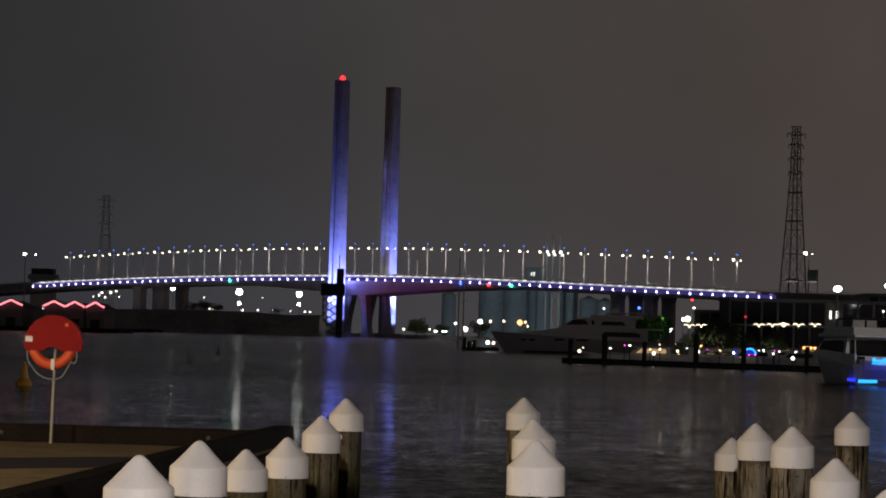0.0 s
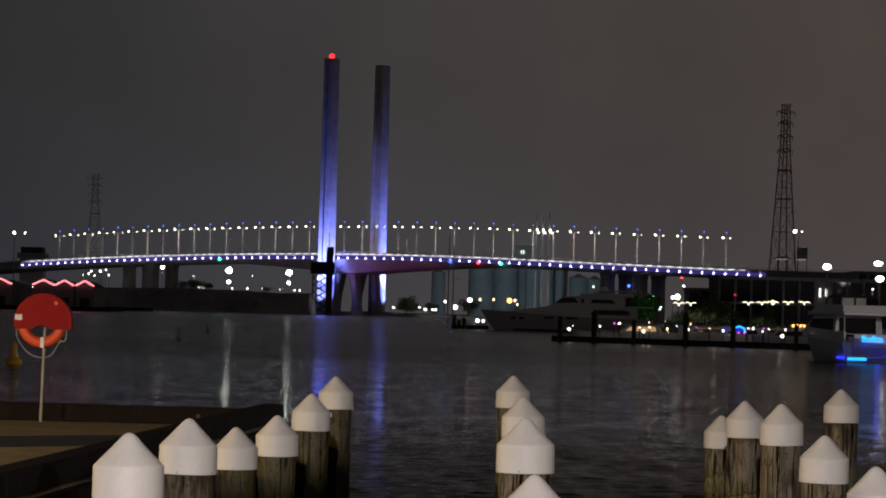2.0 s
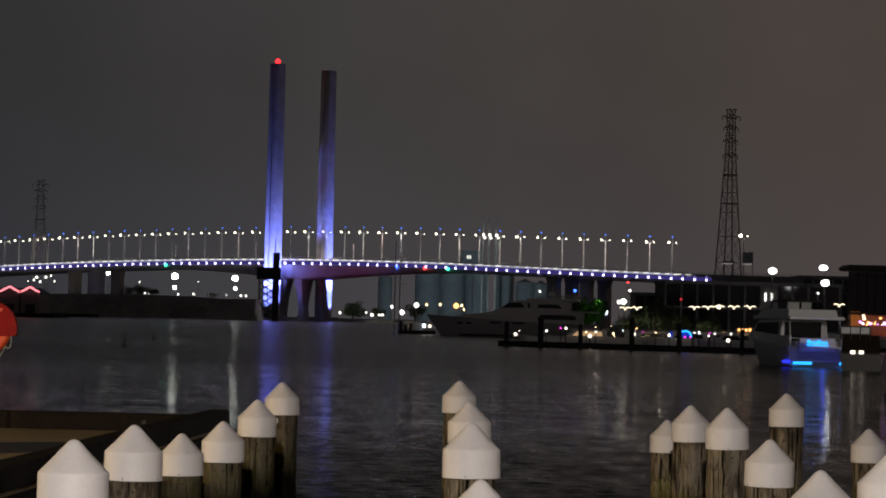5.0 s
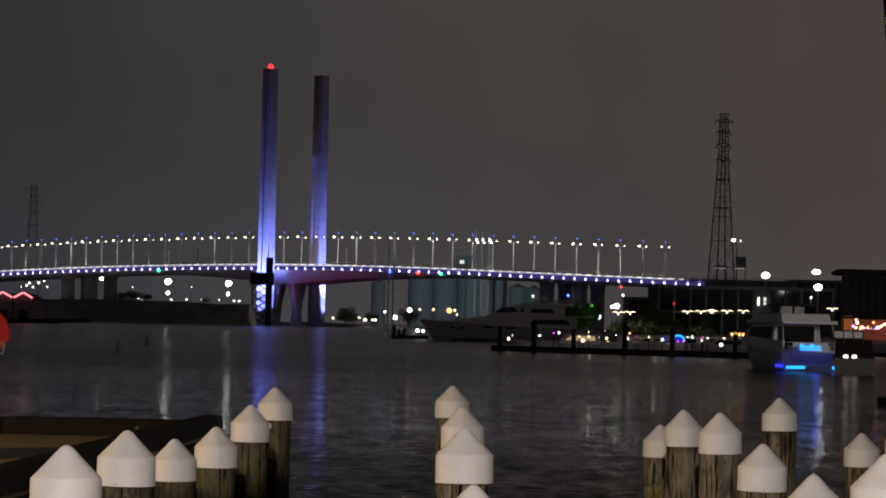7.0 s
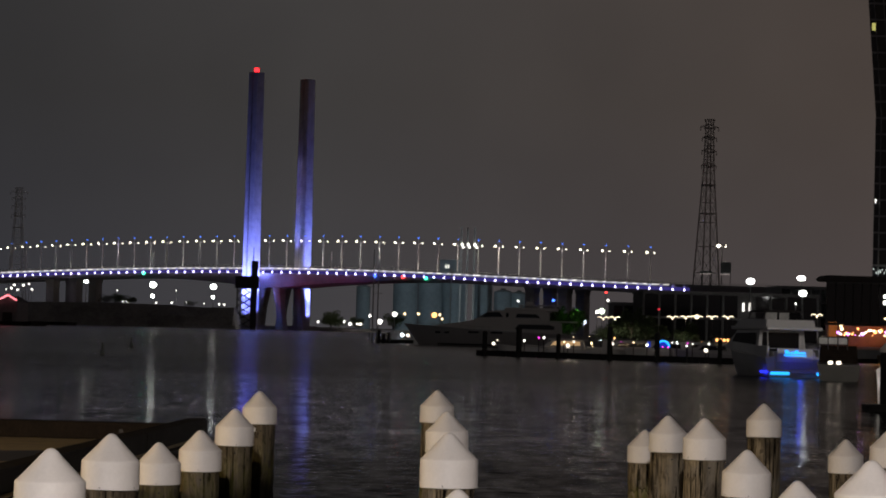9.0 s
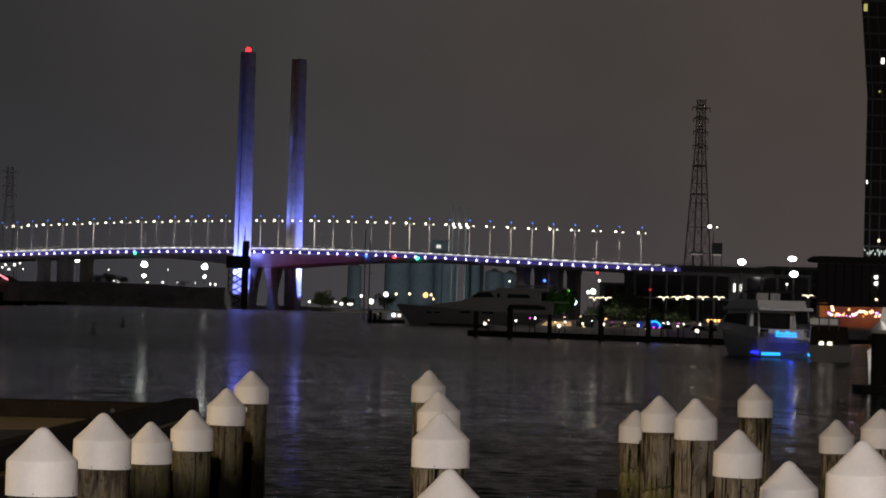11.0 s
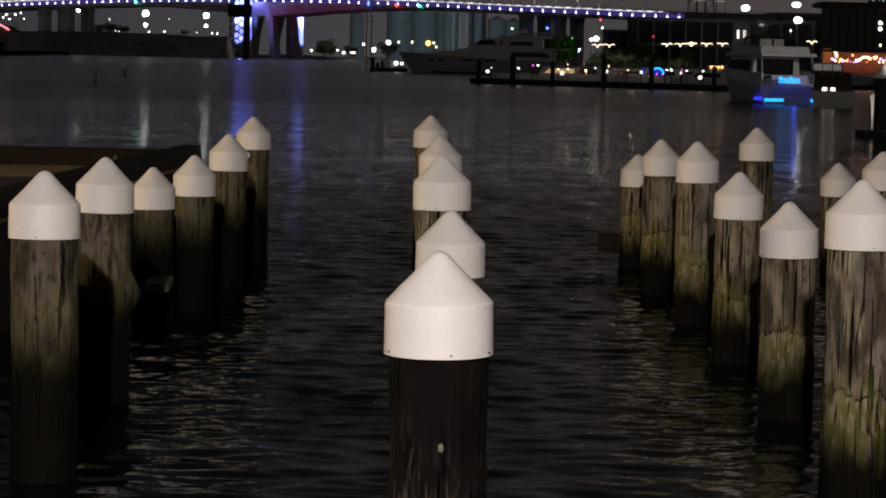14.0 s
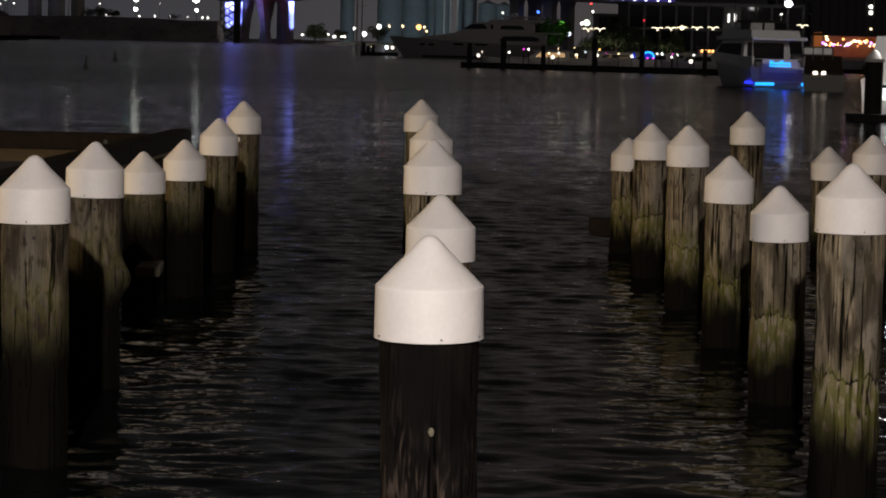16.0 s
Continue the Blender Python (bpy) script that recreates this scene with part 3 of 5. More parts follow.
# channel beacon standing before the near tower
beacon = thing("channel_beacon", "dark steel beacon tower with a platform standing in the water", "beacon", pose(-53.3, 1330, 0))
part("column", box(B(), (0, 0, 17), (3.4, 3.4, 36), bevel=0.2), M_DSTEEL, beacon)
part("platform", box(B(), (-3.6, 0, 24.6), (12.5, 7, 6.4), bevel=0.3), M_DSTEEL, beacon)
part("top_box", box(B(), (0.2, 0, 33.5), (3.6, 3.6, 4.5), bevel=0.3), M_DSTEEL, beacon)
part("mast", rod(B(), (-0.6, 0, 36), (-0.6, 0, 43), 0.35, 0.2), M_DSTEEL, beacon)
bm = B()
for k in range(6):
    z = 1 + k * 3.7
    rod(bm, (-8.6, 0, z), (-2, 0, z + 3.7), 0.3, seg=6)
    rod(bm, (-2, 0, z), (-8.6, 0, z + 3.7), 0.3, seg=6)
rod(bm, (-8.6, 0, -1), (-8.6, 0, 22), 0.4, seg=6)
part("lattice_leg", bm, M_DSTEEL, beacon, "cross-braced steel leg")

# ---------------------------------------------------------------- near piles with caps
CAP_PROFILE = [(0.203, 0.0), (0.213, 0.003), (0.2125, 0.02), (0.2100, 0.195), (0.2095, 0.204), (0.2075, 0.2075), (0.2000, 0.2148), (0.115, 0.302), (0.050, 0.372), (0.036, 0.386), (0.020, 0.396), (0.006, 0.400)]
cap_mesh = None


def mooring_pile(x, y, z, front_shaded=False, label="", r=0.198, wood=None, burl=0.0):
    global cap_mesh
    p = thing("mooring_pile", label or "weathered timber pile with white conical cap in the water", "mooring pile", pose(x, y, 0), "capped mooring piles")
    rings = []
    seg = 44
    ph = random.uniform(0, 6.28)
    lean = (random.uniform(-0.012, 0.012), random.uniform(-0.012, 0.012))
    for k in range(48):
        zz = -1.2 + (z + 1.23) * k / 47
        ring = []
        for i in range(seg):
            a = 2 * math.pi * i / seg
            rr = r * (1.04 - 0.02 * (zz + 1.2)) + 0.009 * noise.noise((math.cos(a) * 2 + ph, math.sin(a) * 2, zz * 0.9 + ph)) + 0.007 * noise.noise((math.cos(a) * 7 + ph, math.sin(a) * 7, zz * 0.8)) + 0.006 * noise.noise((math.cos(a) * 3 + ph, math.sin(a) * 3, zz * 7)) + burl * 0.10 * math.exp(-((a - 5.9) / 0.42) ** 2 - ((zz - 0.80) / 0.13) ** 2) - 0.014 * max(0, noise.noise((math.cos(a) * 1.5 - ph, math.sin(a) * 1.5, zz * 2.2)) - 0.12) - 0.012 * math.exp(-((zz - 0.6 - 0.1 * math.sin(3 * a + ph)) / 0.07) ** 2)
            rr = min(rr, 0.198 + 0.4 * max(0.0, z - zz))
            ring.append((rr * math.cos(a) + lean[0] * (zz - z), rr * math.sin(a) + lean[1] * (zz - z), zz))
        rings.append(ring)
    part("pile_shaft", loft(B(), rings), M_FRONT_SHADED if front_shaded else wood or M_PILE, p, "timber shaft coloured near-black for shade" if front_shaded else "grey-brown timber shaft with green algae", smooth=True)
    if not front_shaded:
        part("bolt", rod(B(), (0.02, -r + 0.03, z - 0.075), (0.02, -r - 0.006, z - 0.075), 0.011, 0.009, 8), M_BLACK, p, "dark bolt head")
    m = pose(0, 0, z, random.uniform(-1.2, 1.2), random.uniform(-1.2, 1.2), random.uniform(0, 360))
    if cap_mesh is None:
        cap = part("pile_cap", lathe(B(), CAP_PROFILE, 48), M_CAP, p, "white plastic conical cap", smooth=True)
        cap_mesh = cap
        cap.matrix_basis = m
    else:
        cap = tagged(share("pile_cap", cap_mesh, m, p), "white plastic conical cap")
    for k in range(3):
        a = radians(-90 + 70 * (k - 1) + random.uniform(-15, 15)) - m.to_euler().z
        part("nail", ball(B(), (0.2128 * math.cos(a), 0.2128 * math.sin(a), 0.018), 0.0045, 6), M_DSTEEL, cap, "dark nail head")
    return p


LEFT_ROW = [(-1.76, 15.1, 1.44), (-1.73, 18.5, 1.385), (-1.83, 24.5, 1.05), (-1.48, 25.2, 1.145), (-1.27, 27.8, 1.28), (-1.12, 31.0, 1.395)]
MID_ROW = [(0.39, 9.8, 1.415), (0.66, 15.4, 1.24), (0.72, 18.5, 1.455), (0.94, 24.9, 1.40), (1.05, 31.5, 1.45)]
RIGHT_ROW = [(3.64, 31.5, 1.025), (3.52, 28.2, 1.315), (3.47, 24.9, 1.40), (3.39, 21.7, 1.245), (3.24, 18.3, 1.18), (2.99, 14.5, 1.52), (4.96, 30.5, 1.415), (5.96, 30.5, 1.01), (5.58, 26.2, 1.30)]
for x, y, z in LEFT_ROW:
    p = mooring_pile(x, y, z, wood=M_PILE_SHADED, burl=1.0 if y == 18.5 else 0.0)
    if y == 31.0:
        part("tag", box(B(), (-0.06, -0.197, z - 0.06), (0.045, 0.02, 0.055), bevel=0.004), M_WHITE, p, "small white tag")
for x, y, z in MID_ROW:
    p = mooring_pile(x, y, z, front_shaded=y < 12, r=0.188 if y < 12 else 0.192, label="dark timber pile with white conical cap in the water")
    if y < 12:
        part("knot", ball(B(), (0.01, -0.188, 1.075), 0.015, 10, (0.8, 0.5, 1.2)), paint("pale_knot_wood", (0.17, 0.15, 0.10), 0.8, vary=0.3, scale=20), p, "pale knot in the dark wood")
for x, y, z in RIGHT_ROW:
    mooring_pile(x, y, z)

# ---------------------------------------------------------------- left quay
DECK, KERB = 1.0, 1.235


def kerb_x(y):
    return -3.4 + 0.08 * (y - 20)


bm = B()
slab(bm, [(-30, -14), (kerb_x(-14), -14), (kerb_x(36.5) - 0.02, 36.5), (-30, 36.5)], -1.5, DECK)
tagged(part("quay", bm, M_PAVE), "gritty brown paved quay deck", "quay", kind="structure")
# thin dark slab laid where a shadow band crosses the paving
bm = B()
slab(bm, [(-9, 24.6), (kerb_x(28.9) - 0.25, 29.4), (kerb_x(31.6) - 0.25, 31.9), (-9, 27.4)], DECK - 0.01, DECK + 0.005)
tagged(part("shadow_strip", bm, M_SHADOW_STRIP), "dark strip standing for a shadow band across the quay paving", "paving strip", kind="structure")
# dark sheet added over the quay's side, which lies in shade
bm = slab(B(), [(kerb_x(-13.9) + 0.003, -13.9), (kerb_x(-13.9) + 0.12, -13.9), (kerb_x(36.4) + 0.12, 36.4), (kerb_x(36.4) + 0.003, 36.4)], -1.4, DECK - 0.04)
tagged(part("quay_shade_sheet", bm, M_BEAM), "dark sheet along the quay edge for its shaded side", "quay face", kind="structure")
for k in range(9):
    y0 = -12 + k * 5.4
    y1 = min(y0 + 5.37, 36.5)
    k_ob = thing("kerb_beam", "heavy dark square timber kerb along the quay edge", "kerb beam", group="quay kerb timbers")
    a0, a1 = kerb_x(y0), kerb_x(y1)
    bm = slab(B(), [(a0 - 0.26, y0), (a0 + 0.02, y0), (a1 + 0.02, y1), (a1 - 0.26, y1)], DECK, KERB + random.uniform(-0.01, 0.01))
    bmesh.ops.bevel(bm, geom=bm.edges[:], offset=0.02, segments=2, affect="EDGES")
    part("beam", bm, M_BEAM, k_ob)
for k in range(5):
    x1 = kerb_x(34.6) - 0.27 - k * 4.2
    k_ob = thing("kerb_beam", "heavy brown square timber kerb along the quay edge", "kerb beam", group="quay kerb timbers")
    bm = box(B(), (x1 - 2.1, 34.6, (DECK + KERB) / 2), (4.18, 0.28, KERB - DECK), bevel=0.02)
    part("beam", bm, M_BEAM, k_ob)
    for dx in (0.6, 3.4):
        part("bolt", rod(B(), (x1 - dx, 34.455, 1.12), (x1 - dx, 34.44, 1.12), 0.03), M_DSTEEL, k_ob)
bm = B()
slab(bm, [(-40, -14), (40, -14), (40, 2.4), (-40, 2.4)], -1.5, 0.99)
tagged(part("promenade", bm, M_PAVE), "paved promenade on which the eye stands", "promenade", kind="structure")
for name, a, b in (("waler", (-1.72, 23.6, 0.37), (-1.73, 24.45, 0.37)), ("waler", (3.2, 31.75, 0.30), (3.75, 31.72, 0.30))):
    w = thing(name, "short dark horizontal timber fixed between the piles", "timber waler", group="walers")
    a, b = Vector(a), Vector(b)
    d = b - a
    bm = B()
    box(bm, (0, 0, 0), (0.22, d.length, 0.09 if a.x < 0 else 0.22), bevel=0.015, m=Matrix.Translation((a + b) / 2) @ d.to_track_quat("Y", "Z").to_matrix().to_4x4())
    part("timber", bm, paint("split_timber", (0.10, 0.08, 0.05), 0.85, vary=0.4, scale=5, bump=0.5) if a.x < 0 else M_BEAM, w)

# ---------------------------------------------------------------- lifebuoy station
lb = thing("lifebuoy_station", "red lifebuoy housing with an orange ring on a white post", "lifebuoy", pose(-5.185, 34.1, DECK))
part("post", rod(B(), (0.0, 0.07, 0), (0.02, 0.07, 1.27), 0.022, 0.017, 12), M_POST, lb)
bm = B()
HX, HZ, R0 = 0.012, 1.334, 0.387
out = [(R0 * math.cos(a), R0 * math.sin(a)) for a in np.linspace(radians(-13.5), radians(193.5), 48)]
inn = [(0.135 * math.cos(a) - 0.02, 0.135 * math.sin(a) - 0.175) for a in np.linspace(radians(142), radians(38), 14)]
prism(bm, [(HX + x, HZ + z) for x, z in out + inn], -0.09, 0.11)
bmesh.ops.bevel(bm, geom=bm.edges[:], offset=0.014, segments=2, affect="EDGES")
housing = part("housing", bm, M_RED, lb, "round red plastic housing")
for k in range(9):
    a = radians(4 + k * 21.5)
    part("rivet", ball(B(), (HX + 0.345 * math.cos(a), -0.089, HZ + 0.345 * math.sin(a)), 0.011, 8, (1, 0.4, 1)), M_RED, housing)
part("latch", rod(B(), (HX + 0.175, -0.088, HZ + 0.26), (HX + 0.175, -0.104, HZ + 0.26), 0.028, 0.024, 14), M_ORANGE, housing, "small orange latch")
bm = B()
rings = []
for i in range(40):
    a = 2 * math.pi * i / 40
    rings.append([((0.258 + 0.072 * math.cos(b)) * math.cos(a) - 0.008, 0.07 * math.sin(b), (0.258 + 0.072 * math.cos(b)) * math.sin(a) + 1.319) for b in np.linspace(0, 2 * math.pi, 12, endpoint=False)])
loft(bm, rings + [rings[0]], caps=False)
ring = part("ring", bm, M_ORANGE, lb, "orange foam lifebuoy ring", smooth=True)
part("tape", box(B(), (0.012, -0.004, 1.061), (0.052, 0.155, 0.15), bevel=0.012), M_WHITE, ring, "white band")
part("sticker", box(B(), (-0.312, -0.093, 1.395), (0.094, 0.006, 0.074)), M_WHITE, housing, "small white sticker")


def rope(points, r, name, parent):
    c = bpy.data.curves.new(name, "CURVE")
    c.dimensions, c.bevel_depth, c.bevel_resolution = "3D", r, 2
    sp = c.splines.new("BEZIER")
    sp.bezier_points.add(len(points) - 1)
    for q, p in zip(sp.bezier_points, points):
        q.co, q.handle_left_type, q.handle_right_type = p, "AUTO", "AUTO"
    c.materials.append(M_ROPE)
    tmp = new("tmp", c)
    me = bpy.data.meshes.new_from_object(tmp.evaluated_get(bpy.context.evaluated_depsgraph_get()))
    bpy.data.objects.remove(tmp)
    ob = new(name, me)
    ob.parent = parent
    return ob


rope([(-0.34, -0.05, 1.25), (-0.32, -0.08, 1.115), (-0.26, -0.09, 1.02), (-0.17, -0.09, 0.925), (-0.056, -0.09, 0.872), (0.118, -0.09, 0.887), (0.194, -0.09, 0.985), (0.255, -0.08, 1.10)], 0.007, "grab_rope", ring)
rope([(0.323, -0.05, 1.243), (0.33, -0.08, 1.15), (0.30, -0.08, 1.084), (0.255, -0.08, 1.10)], 0.007, "grab_rope", ring)


# ---------------------------------------------------------------- far shore
def bank(name, label, x0, x1, y0, top, depth, seed):
    bm = B()
    rings = []
    for k in range(61):
        x = x0 + (x1 - x0) * (1 - (1 - k / 60) ** 2)
        e = min(1, (x1 - x) / 2.5 + 0.35)
        h = (top + 1.3 * noise.noise((x * 0.02 + seed, 0, 0)) + 0.5 * noise.noise((x * 0.11 + seed, 3, 0))) * e
        rings.append([(x, y0, -1), (x, y0 + 3, 1.2), (x, y0 + 8, h * 0.55), (x, y0 + 16, h), (x, y0 + depth, h), (x, y0 + depth + 6, -1)])
    loft(bm, rings)
    return tagged(part(name, bm, M_LAND), label, "embankment", kind="structure")


bank("embankment", "dark grassy embankment along the far shore", -700, -60.5, 1290, 11.6, 55, 1)


def leaf_crown(bm, c, r, n, seed, size):
    rnd = random.Random(seed)
    blobs = [(Vector(c) + Vector((rnd.uniform(-0.6, 0.6) * r[0], rnd.uniform(-0.6, 0.6) * r[1], rnd.uniform(-0.5, 0.55) * r[2])), rnd.uniform(0.35, 0.6)) for _ in range(9)]
    for _ in range(n):
        bc, br = rnd.choice(blobs)
        d = Vector((rnd.gauss(0, 1), rnd.gauss(0, 1), rnd.gauss(0, 1))).normalized() * rnd.uniform(0.55, 1.05)
        p = bc + Vector((d.x * r[0] * br, d.y * r[1] * br, d.z * r[2] * br))
        q = Euler((rnd.uniform(0, 6), rnd.uniform(0, 6), rnd.uniform(0, 6))).to_matrix()
        s = size * rnd.uniform(0.6, 1.4)
        vs = [bm.verts.new(p + q @ Vector(v) * s) for v in ((-0.5, 0, 0), (0, -0.28, 0.05), (0.5, 0, 0), (0, 0.28, 0.05))]
        bm.faces.new(vs)


def tree(x, y, z, h, w, seed, n=1500):
    t = thing("tree", "dark leafy tree on the shore at night", "tree", pose(x, y, z), "shore trees")
    bm = rod(B(), (0, 0, -0.3), (0.02 * h, 0, 0.45 * h), 0.035 * h, 0.02 * h, 8)
    for k in range(5):
        a = k * 1.3 + seed
        rod(bm, (0.015 * h, 0, (0.3 + 0.03 * k) * h), (math.cos(a) * w * 0.3, math.sin(a) * w * 0.3, (0.55 + 0.05 * k) * h), 0.014 * h, 0.006 * h, 6)
    part("trunk", bm, M_BARK, t)
    bm = B()
    leaf_crown(bm, (0, 0, 0.54 * h), (w / 2, w / 2, 0.46 * h), n, seed, 0.075 * h)
    part("crown", bm, M_LEAF, t)


for i, (x, y, z, h, w) in enumerate(((-124, 1330, 10.2, 7, 9), (-118, 1334, 10.2, 6, 8), (-130, 1332, 10.2, 6, 8), (-62, 1420, 1.5, 9, 12), (-14, 1460, 1.5, 12, 12), (-9, 1455, 1.5, 9, 10), (2, 1470, 1.5, 8, 11), (22, 1460, 1.5, 10, 13), (-86, 1330, 11, 3.5, 8), (-200, 1330, 11, 5, 12))):
    tree(x, y, z, h, w, i + 3)


def light_mast(x, y, z0, z, heads, name="flood_mast", label="tall floodlight mast with glaring white lamps", cat="floodlight", group="flood masts", mat=None, r_pole=0.25):
    """heads: (dx, height, half width, half height, emission)"""
    t = thing(name, label, cat, pose(x, y, z0), group)
    part("pole", rod(B(), (0, 0, -0.2), (0, 0, z - z0), r_pole, r_pole * 0.7, 8), mat or M_STEEL, t)
    for dx, hz, rw, rh, g in heads:
        part("lamp_head", ball(B(), (dx, -r_pole, hz - z0), 0.85, 12, (rw, rw * 0.5, rh)), g, t, "glowing lamp head")
    return t


G_FLOOD = glow("flood_white", (0.95, 1.0, 0.92), 13)
G_SMALL = glow("small_white", (1.0, 0.96, 0.88), 3.5)
G_WARM = glow("small_warm", (1.0, 0.72, 0.40), 3.5)
G_ORANGE = glow("orange_lamp", (1.0, 0.42, 0.12), 4)
light_mast(-169.1, 1600, 1.5, 29, [(0, 27.0, 1.5, 1.4, G_FLOOD)])
light_mast(-127.3, 1600, 1.5, 28, [(0, 26.0, 2.4, 2.2, G_FLOOD), (0, 18.9, 1.3, 1.3, G_FLOOD)])
light_mast(-89.5, 1600, 1.5, 28, [(0, 25.6, 2.2, 2.0, G_FLOOD), (0, 19.2, 1.1, 1.2, G_FLOOD)])
for x, z, r in ((-145.8, 14.9, 0.6), (-143.3, 14.9, 0.9), (-125, 14.7, 0.7), (-115.4, 15, 0.7), (-106.2, 15.2, 0.6), (-85.7, 14.7, 0.7), (-82.5, 14.6, 0.7), (-187.6, 20.5, 0.45), (-149.5, 21.9, 0.45), (-112.5, 22.9, 0.35), (-95, 14.9, 0.4)):
    light_mast(x, 1600, 1.5, z + 0.4, [(0, z, r, r, G_SMALL)], "yard_light", "small white yard light on a thin pole", "yard light", "yard lights", r_pole=0.12)
for x, y, z, r in ((-6.3, 1446, 5.7, 0.7), (-2.9, 1446, 4.5, 1.1), (1.3, 1446, 4.6, 0.8), (2.9, 1446, 4.6, 0.9), (-21, 1442, 5.2, 0.8)):
    light_mast(x, y, 1.5, z + 0.4, [(0, z, r, r * 0.8, G_SMALL)], "yard_light", "small white yard light on a thin pole", "yard light", "yard lights", r_pole=0.12)

# cluster of lights and street lights beyond the left end of the bridge
for x, z, r in ((-147, 16.8, 0.55), (-143.1, 16.9, 0.6), (-145.5, 14.9, 0.5), (-148.2, 15.6, 0.5), (-140.8, 17.6, 0.45), (-139.4, 15.2, 0.4), (-171.7, 9.3, 0.8), (-150.5, 15.0, 0.3)):
    light_mast(x, 1100, -0.5, z + 0.3, [(0, z, r, r, G_SMALL)], "wharf_light", "small white wharf light on a thin pole", "wharf light", "wharf lights", r_pole=0.1)
light_mast(-180.6, 1100, -0.5, 33, [(-0.2, 32.5, 0.8, 0.7, G_HEAD), (4.5, 32.4, 0.5, 0.45, G_HEAD)], "street_lamp", "tall street lamp beyond the bridge, lit", "street lamp", "street lamps along the bridge")


def chevron_shed(x, y, w):
    """A wharf shed with a pink light line along its gable."""
    t = thing("wharf_shed", "dark wharf shed with a pink neon line along its gable", "shed", pose(x, y, -0.6), "wharf sheds")
    out = [(-w / 2, 0), (w / 2, 0), (w / 2, 9.1), (0, 10.9), (-w / 2, 9.1)]
    part("wall", prism(B(), out, 0, 30), M_DARKWALL, t)
    for a in (-1, 1):
        bm = rod(B(), (a * 0.05, -0.3, 11.3), (a * w / 2, -0.3, 9.5), 0.30, seg=8)
        part("neon_line", bm, glow("pink_neon", (1.0, 0.22, 0.26), 2.2), t, "pink neon tube")
        part("roof", prism(B(), [(0, 10.9), (a * (w / 2 + 0.3), 8.95), (a * (w / 2 + 0.3), 9.2), (0, 11.15)], -0.2, 30.2), M_DSTEEL, t)
    part("door", box(B(), (0, -0.06, 2.6), (3.4, 0.14, 5.2)), M_DSTEEL, t)


for x, w in ((-152.2, 8.1), (-137, 7.7), (-129.6, 6.8), (-122.4, 6.5)):
    chevron_shed(x, 900, w)
bm = box(B(), (-139, 915, 0.2), (52, 44, 2.6))
tagged(part("wharf", bm, M_BEAM), "dark timber finger wharf on the far side", "wharf", kind="structure")
bm = box(B(), (-158, 1110, 0.0), (70, 40, 3.0))
tagged(part("wharf", bm, M_BEAM), "dark timber finger wharf on the far side", "wharf", kind="structure")
house = thing("control_building", "pale flat-roofed building beyond the bridge", "building", pose(-255, 1620, 1.4))
part("wall", box(B(), (0, 8, 16.5), (15, 12, 33.0)), M_PIER, house)
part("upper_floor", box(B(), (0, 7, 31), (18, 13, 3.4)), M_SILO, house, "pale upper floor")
part("roof", box(B(), (0, 7, 34.6), (14, 12, 3.8), bevel=0.2), M_DSTEEL, house)


def pylon(x, y, z0, top, w0, w1, label, steel, k_rod=1.0):
    """Lattice transmission tower: four tapering legs, braces in panels, short cross-arms near the top."""
    t = thing("transmission_tower", label, "pylon", pose(x, y, z0, 0, 0, 20), "transmission towers")
    waist = 0.78 * top
    hw = lambda z: w0 + (w1 - w0) * min(1, z / waist)
    for a in (-1, 1):
        for b in (-1, 1):
            bm = rod(B(), (a * w0, b * w0, -0.5), (a * w1, b * w1, waist), 0.62 * k_rod, 0.45 * k_rod, 6)
            rod(bm, (a * w1, b * w1, waist), (a * w1 * 0.7, b * w1 * 0.7, top), 0.45 * k_rod, 0.35 * k_rod, 6)
            part("leg", bm, steel, t)
    bm = B()
    levels = [0, 0.16, 0.3, 0.42, 0.53, 0.62, 0.70, 0.78, 0.83, 0.88, 0.92, 0.96, 1.0]
    for la, lb2 in zip(levels, levels[1:]):
        za, zb = la * top, lb2 * top
        ha, hb = hw(za), hw(zb)
        for sx, sy, ex, ey in ((-1, -1, 1, -1), (1, -1, 1, 1), (1, 1, -1, 1), (-1, 1, -1, -1)):
            rod(bm, (sx * ha, sy * ha, za), (ex * hb, ey * hb, zb), 0.16 * k_rod, seg=4)
            rod(bm, (ex * ha, ey * ha, za), (sx * hb, sy * hb, zb), 0.16 * k_rod, seg=4)
            rod(bm, (sx * hb, sy * hb, zb), (ex * hb, ey * hb, zb), 0.2 * k_rod, seg=4)
    part("bracing", bm, steel, t)
    for k, zz in enumerate((0.785, 0.85, 0.91, 0.96)):
        bm = B()
        L = w1 * (2.1 if k < 3 else 2.6)
        for a in (-1, 1):
            rod(bm, (0, -0.8, zz * top), (a * L, 0, zz * top + 0.8), 0.5 * k_rod, 0.25 * k_rod, 6)
            rod(bm, (0, 0.8, zz * top + 2.4), (a * L, 0, zz * top + 0.8), 0.4 * k_rod, 0.2 * k_rod, 6)
            rod(bm, (a * L, 0, zz * top + 0.8), (a * L, 0, zz * top - 1.6), 0.3 * k_rod, 0.3 * k_rod, 6)
        part("cross_arm", bm, steel, t)
    part("platform", box(B(), (0, 0, 0.57 * top), (2.2 * hw(0.57 * top), 2.2 * hw(0.57 * top), 0.8 * k_rod)), steel, t)
    part("platform", box(B(), (0, 0, 0.70 * top), (2.3 * hw(0.7 * top), 2.3 * hw(0.7 * top), 1.4 * k_rod)), steel, t)


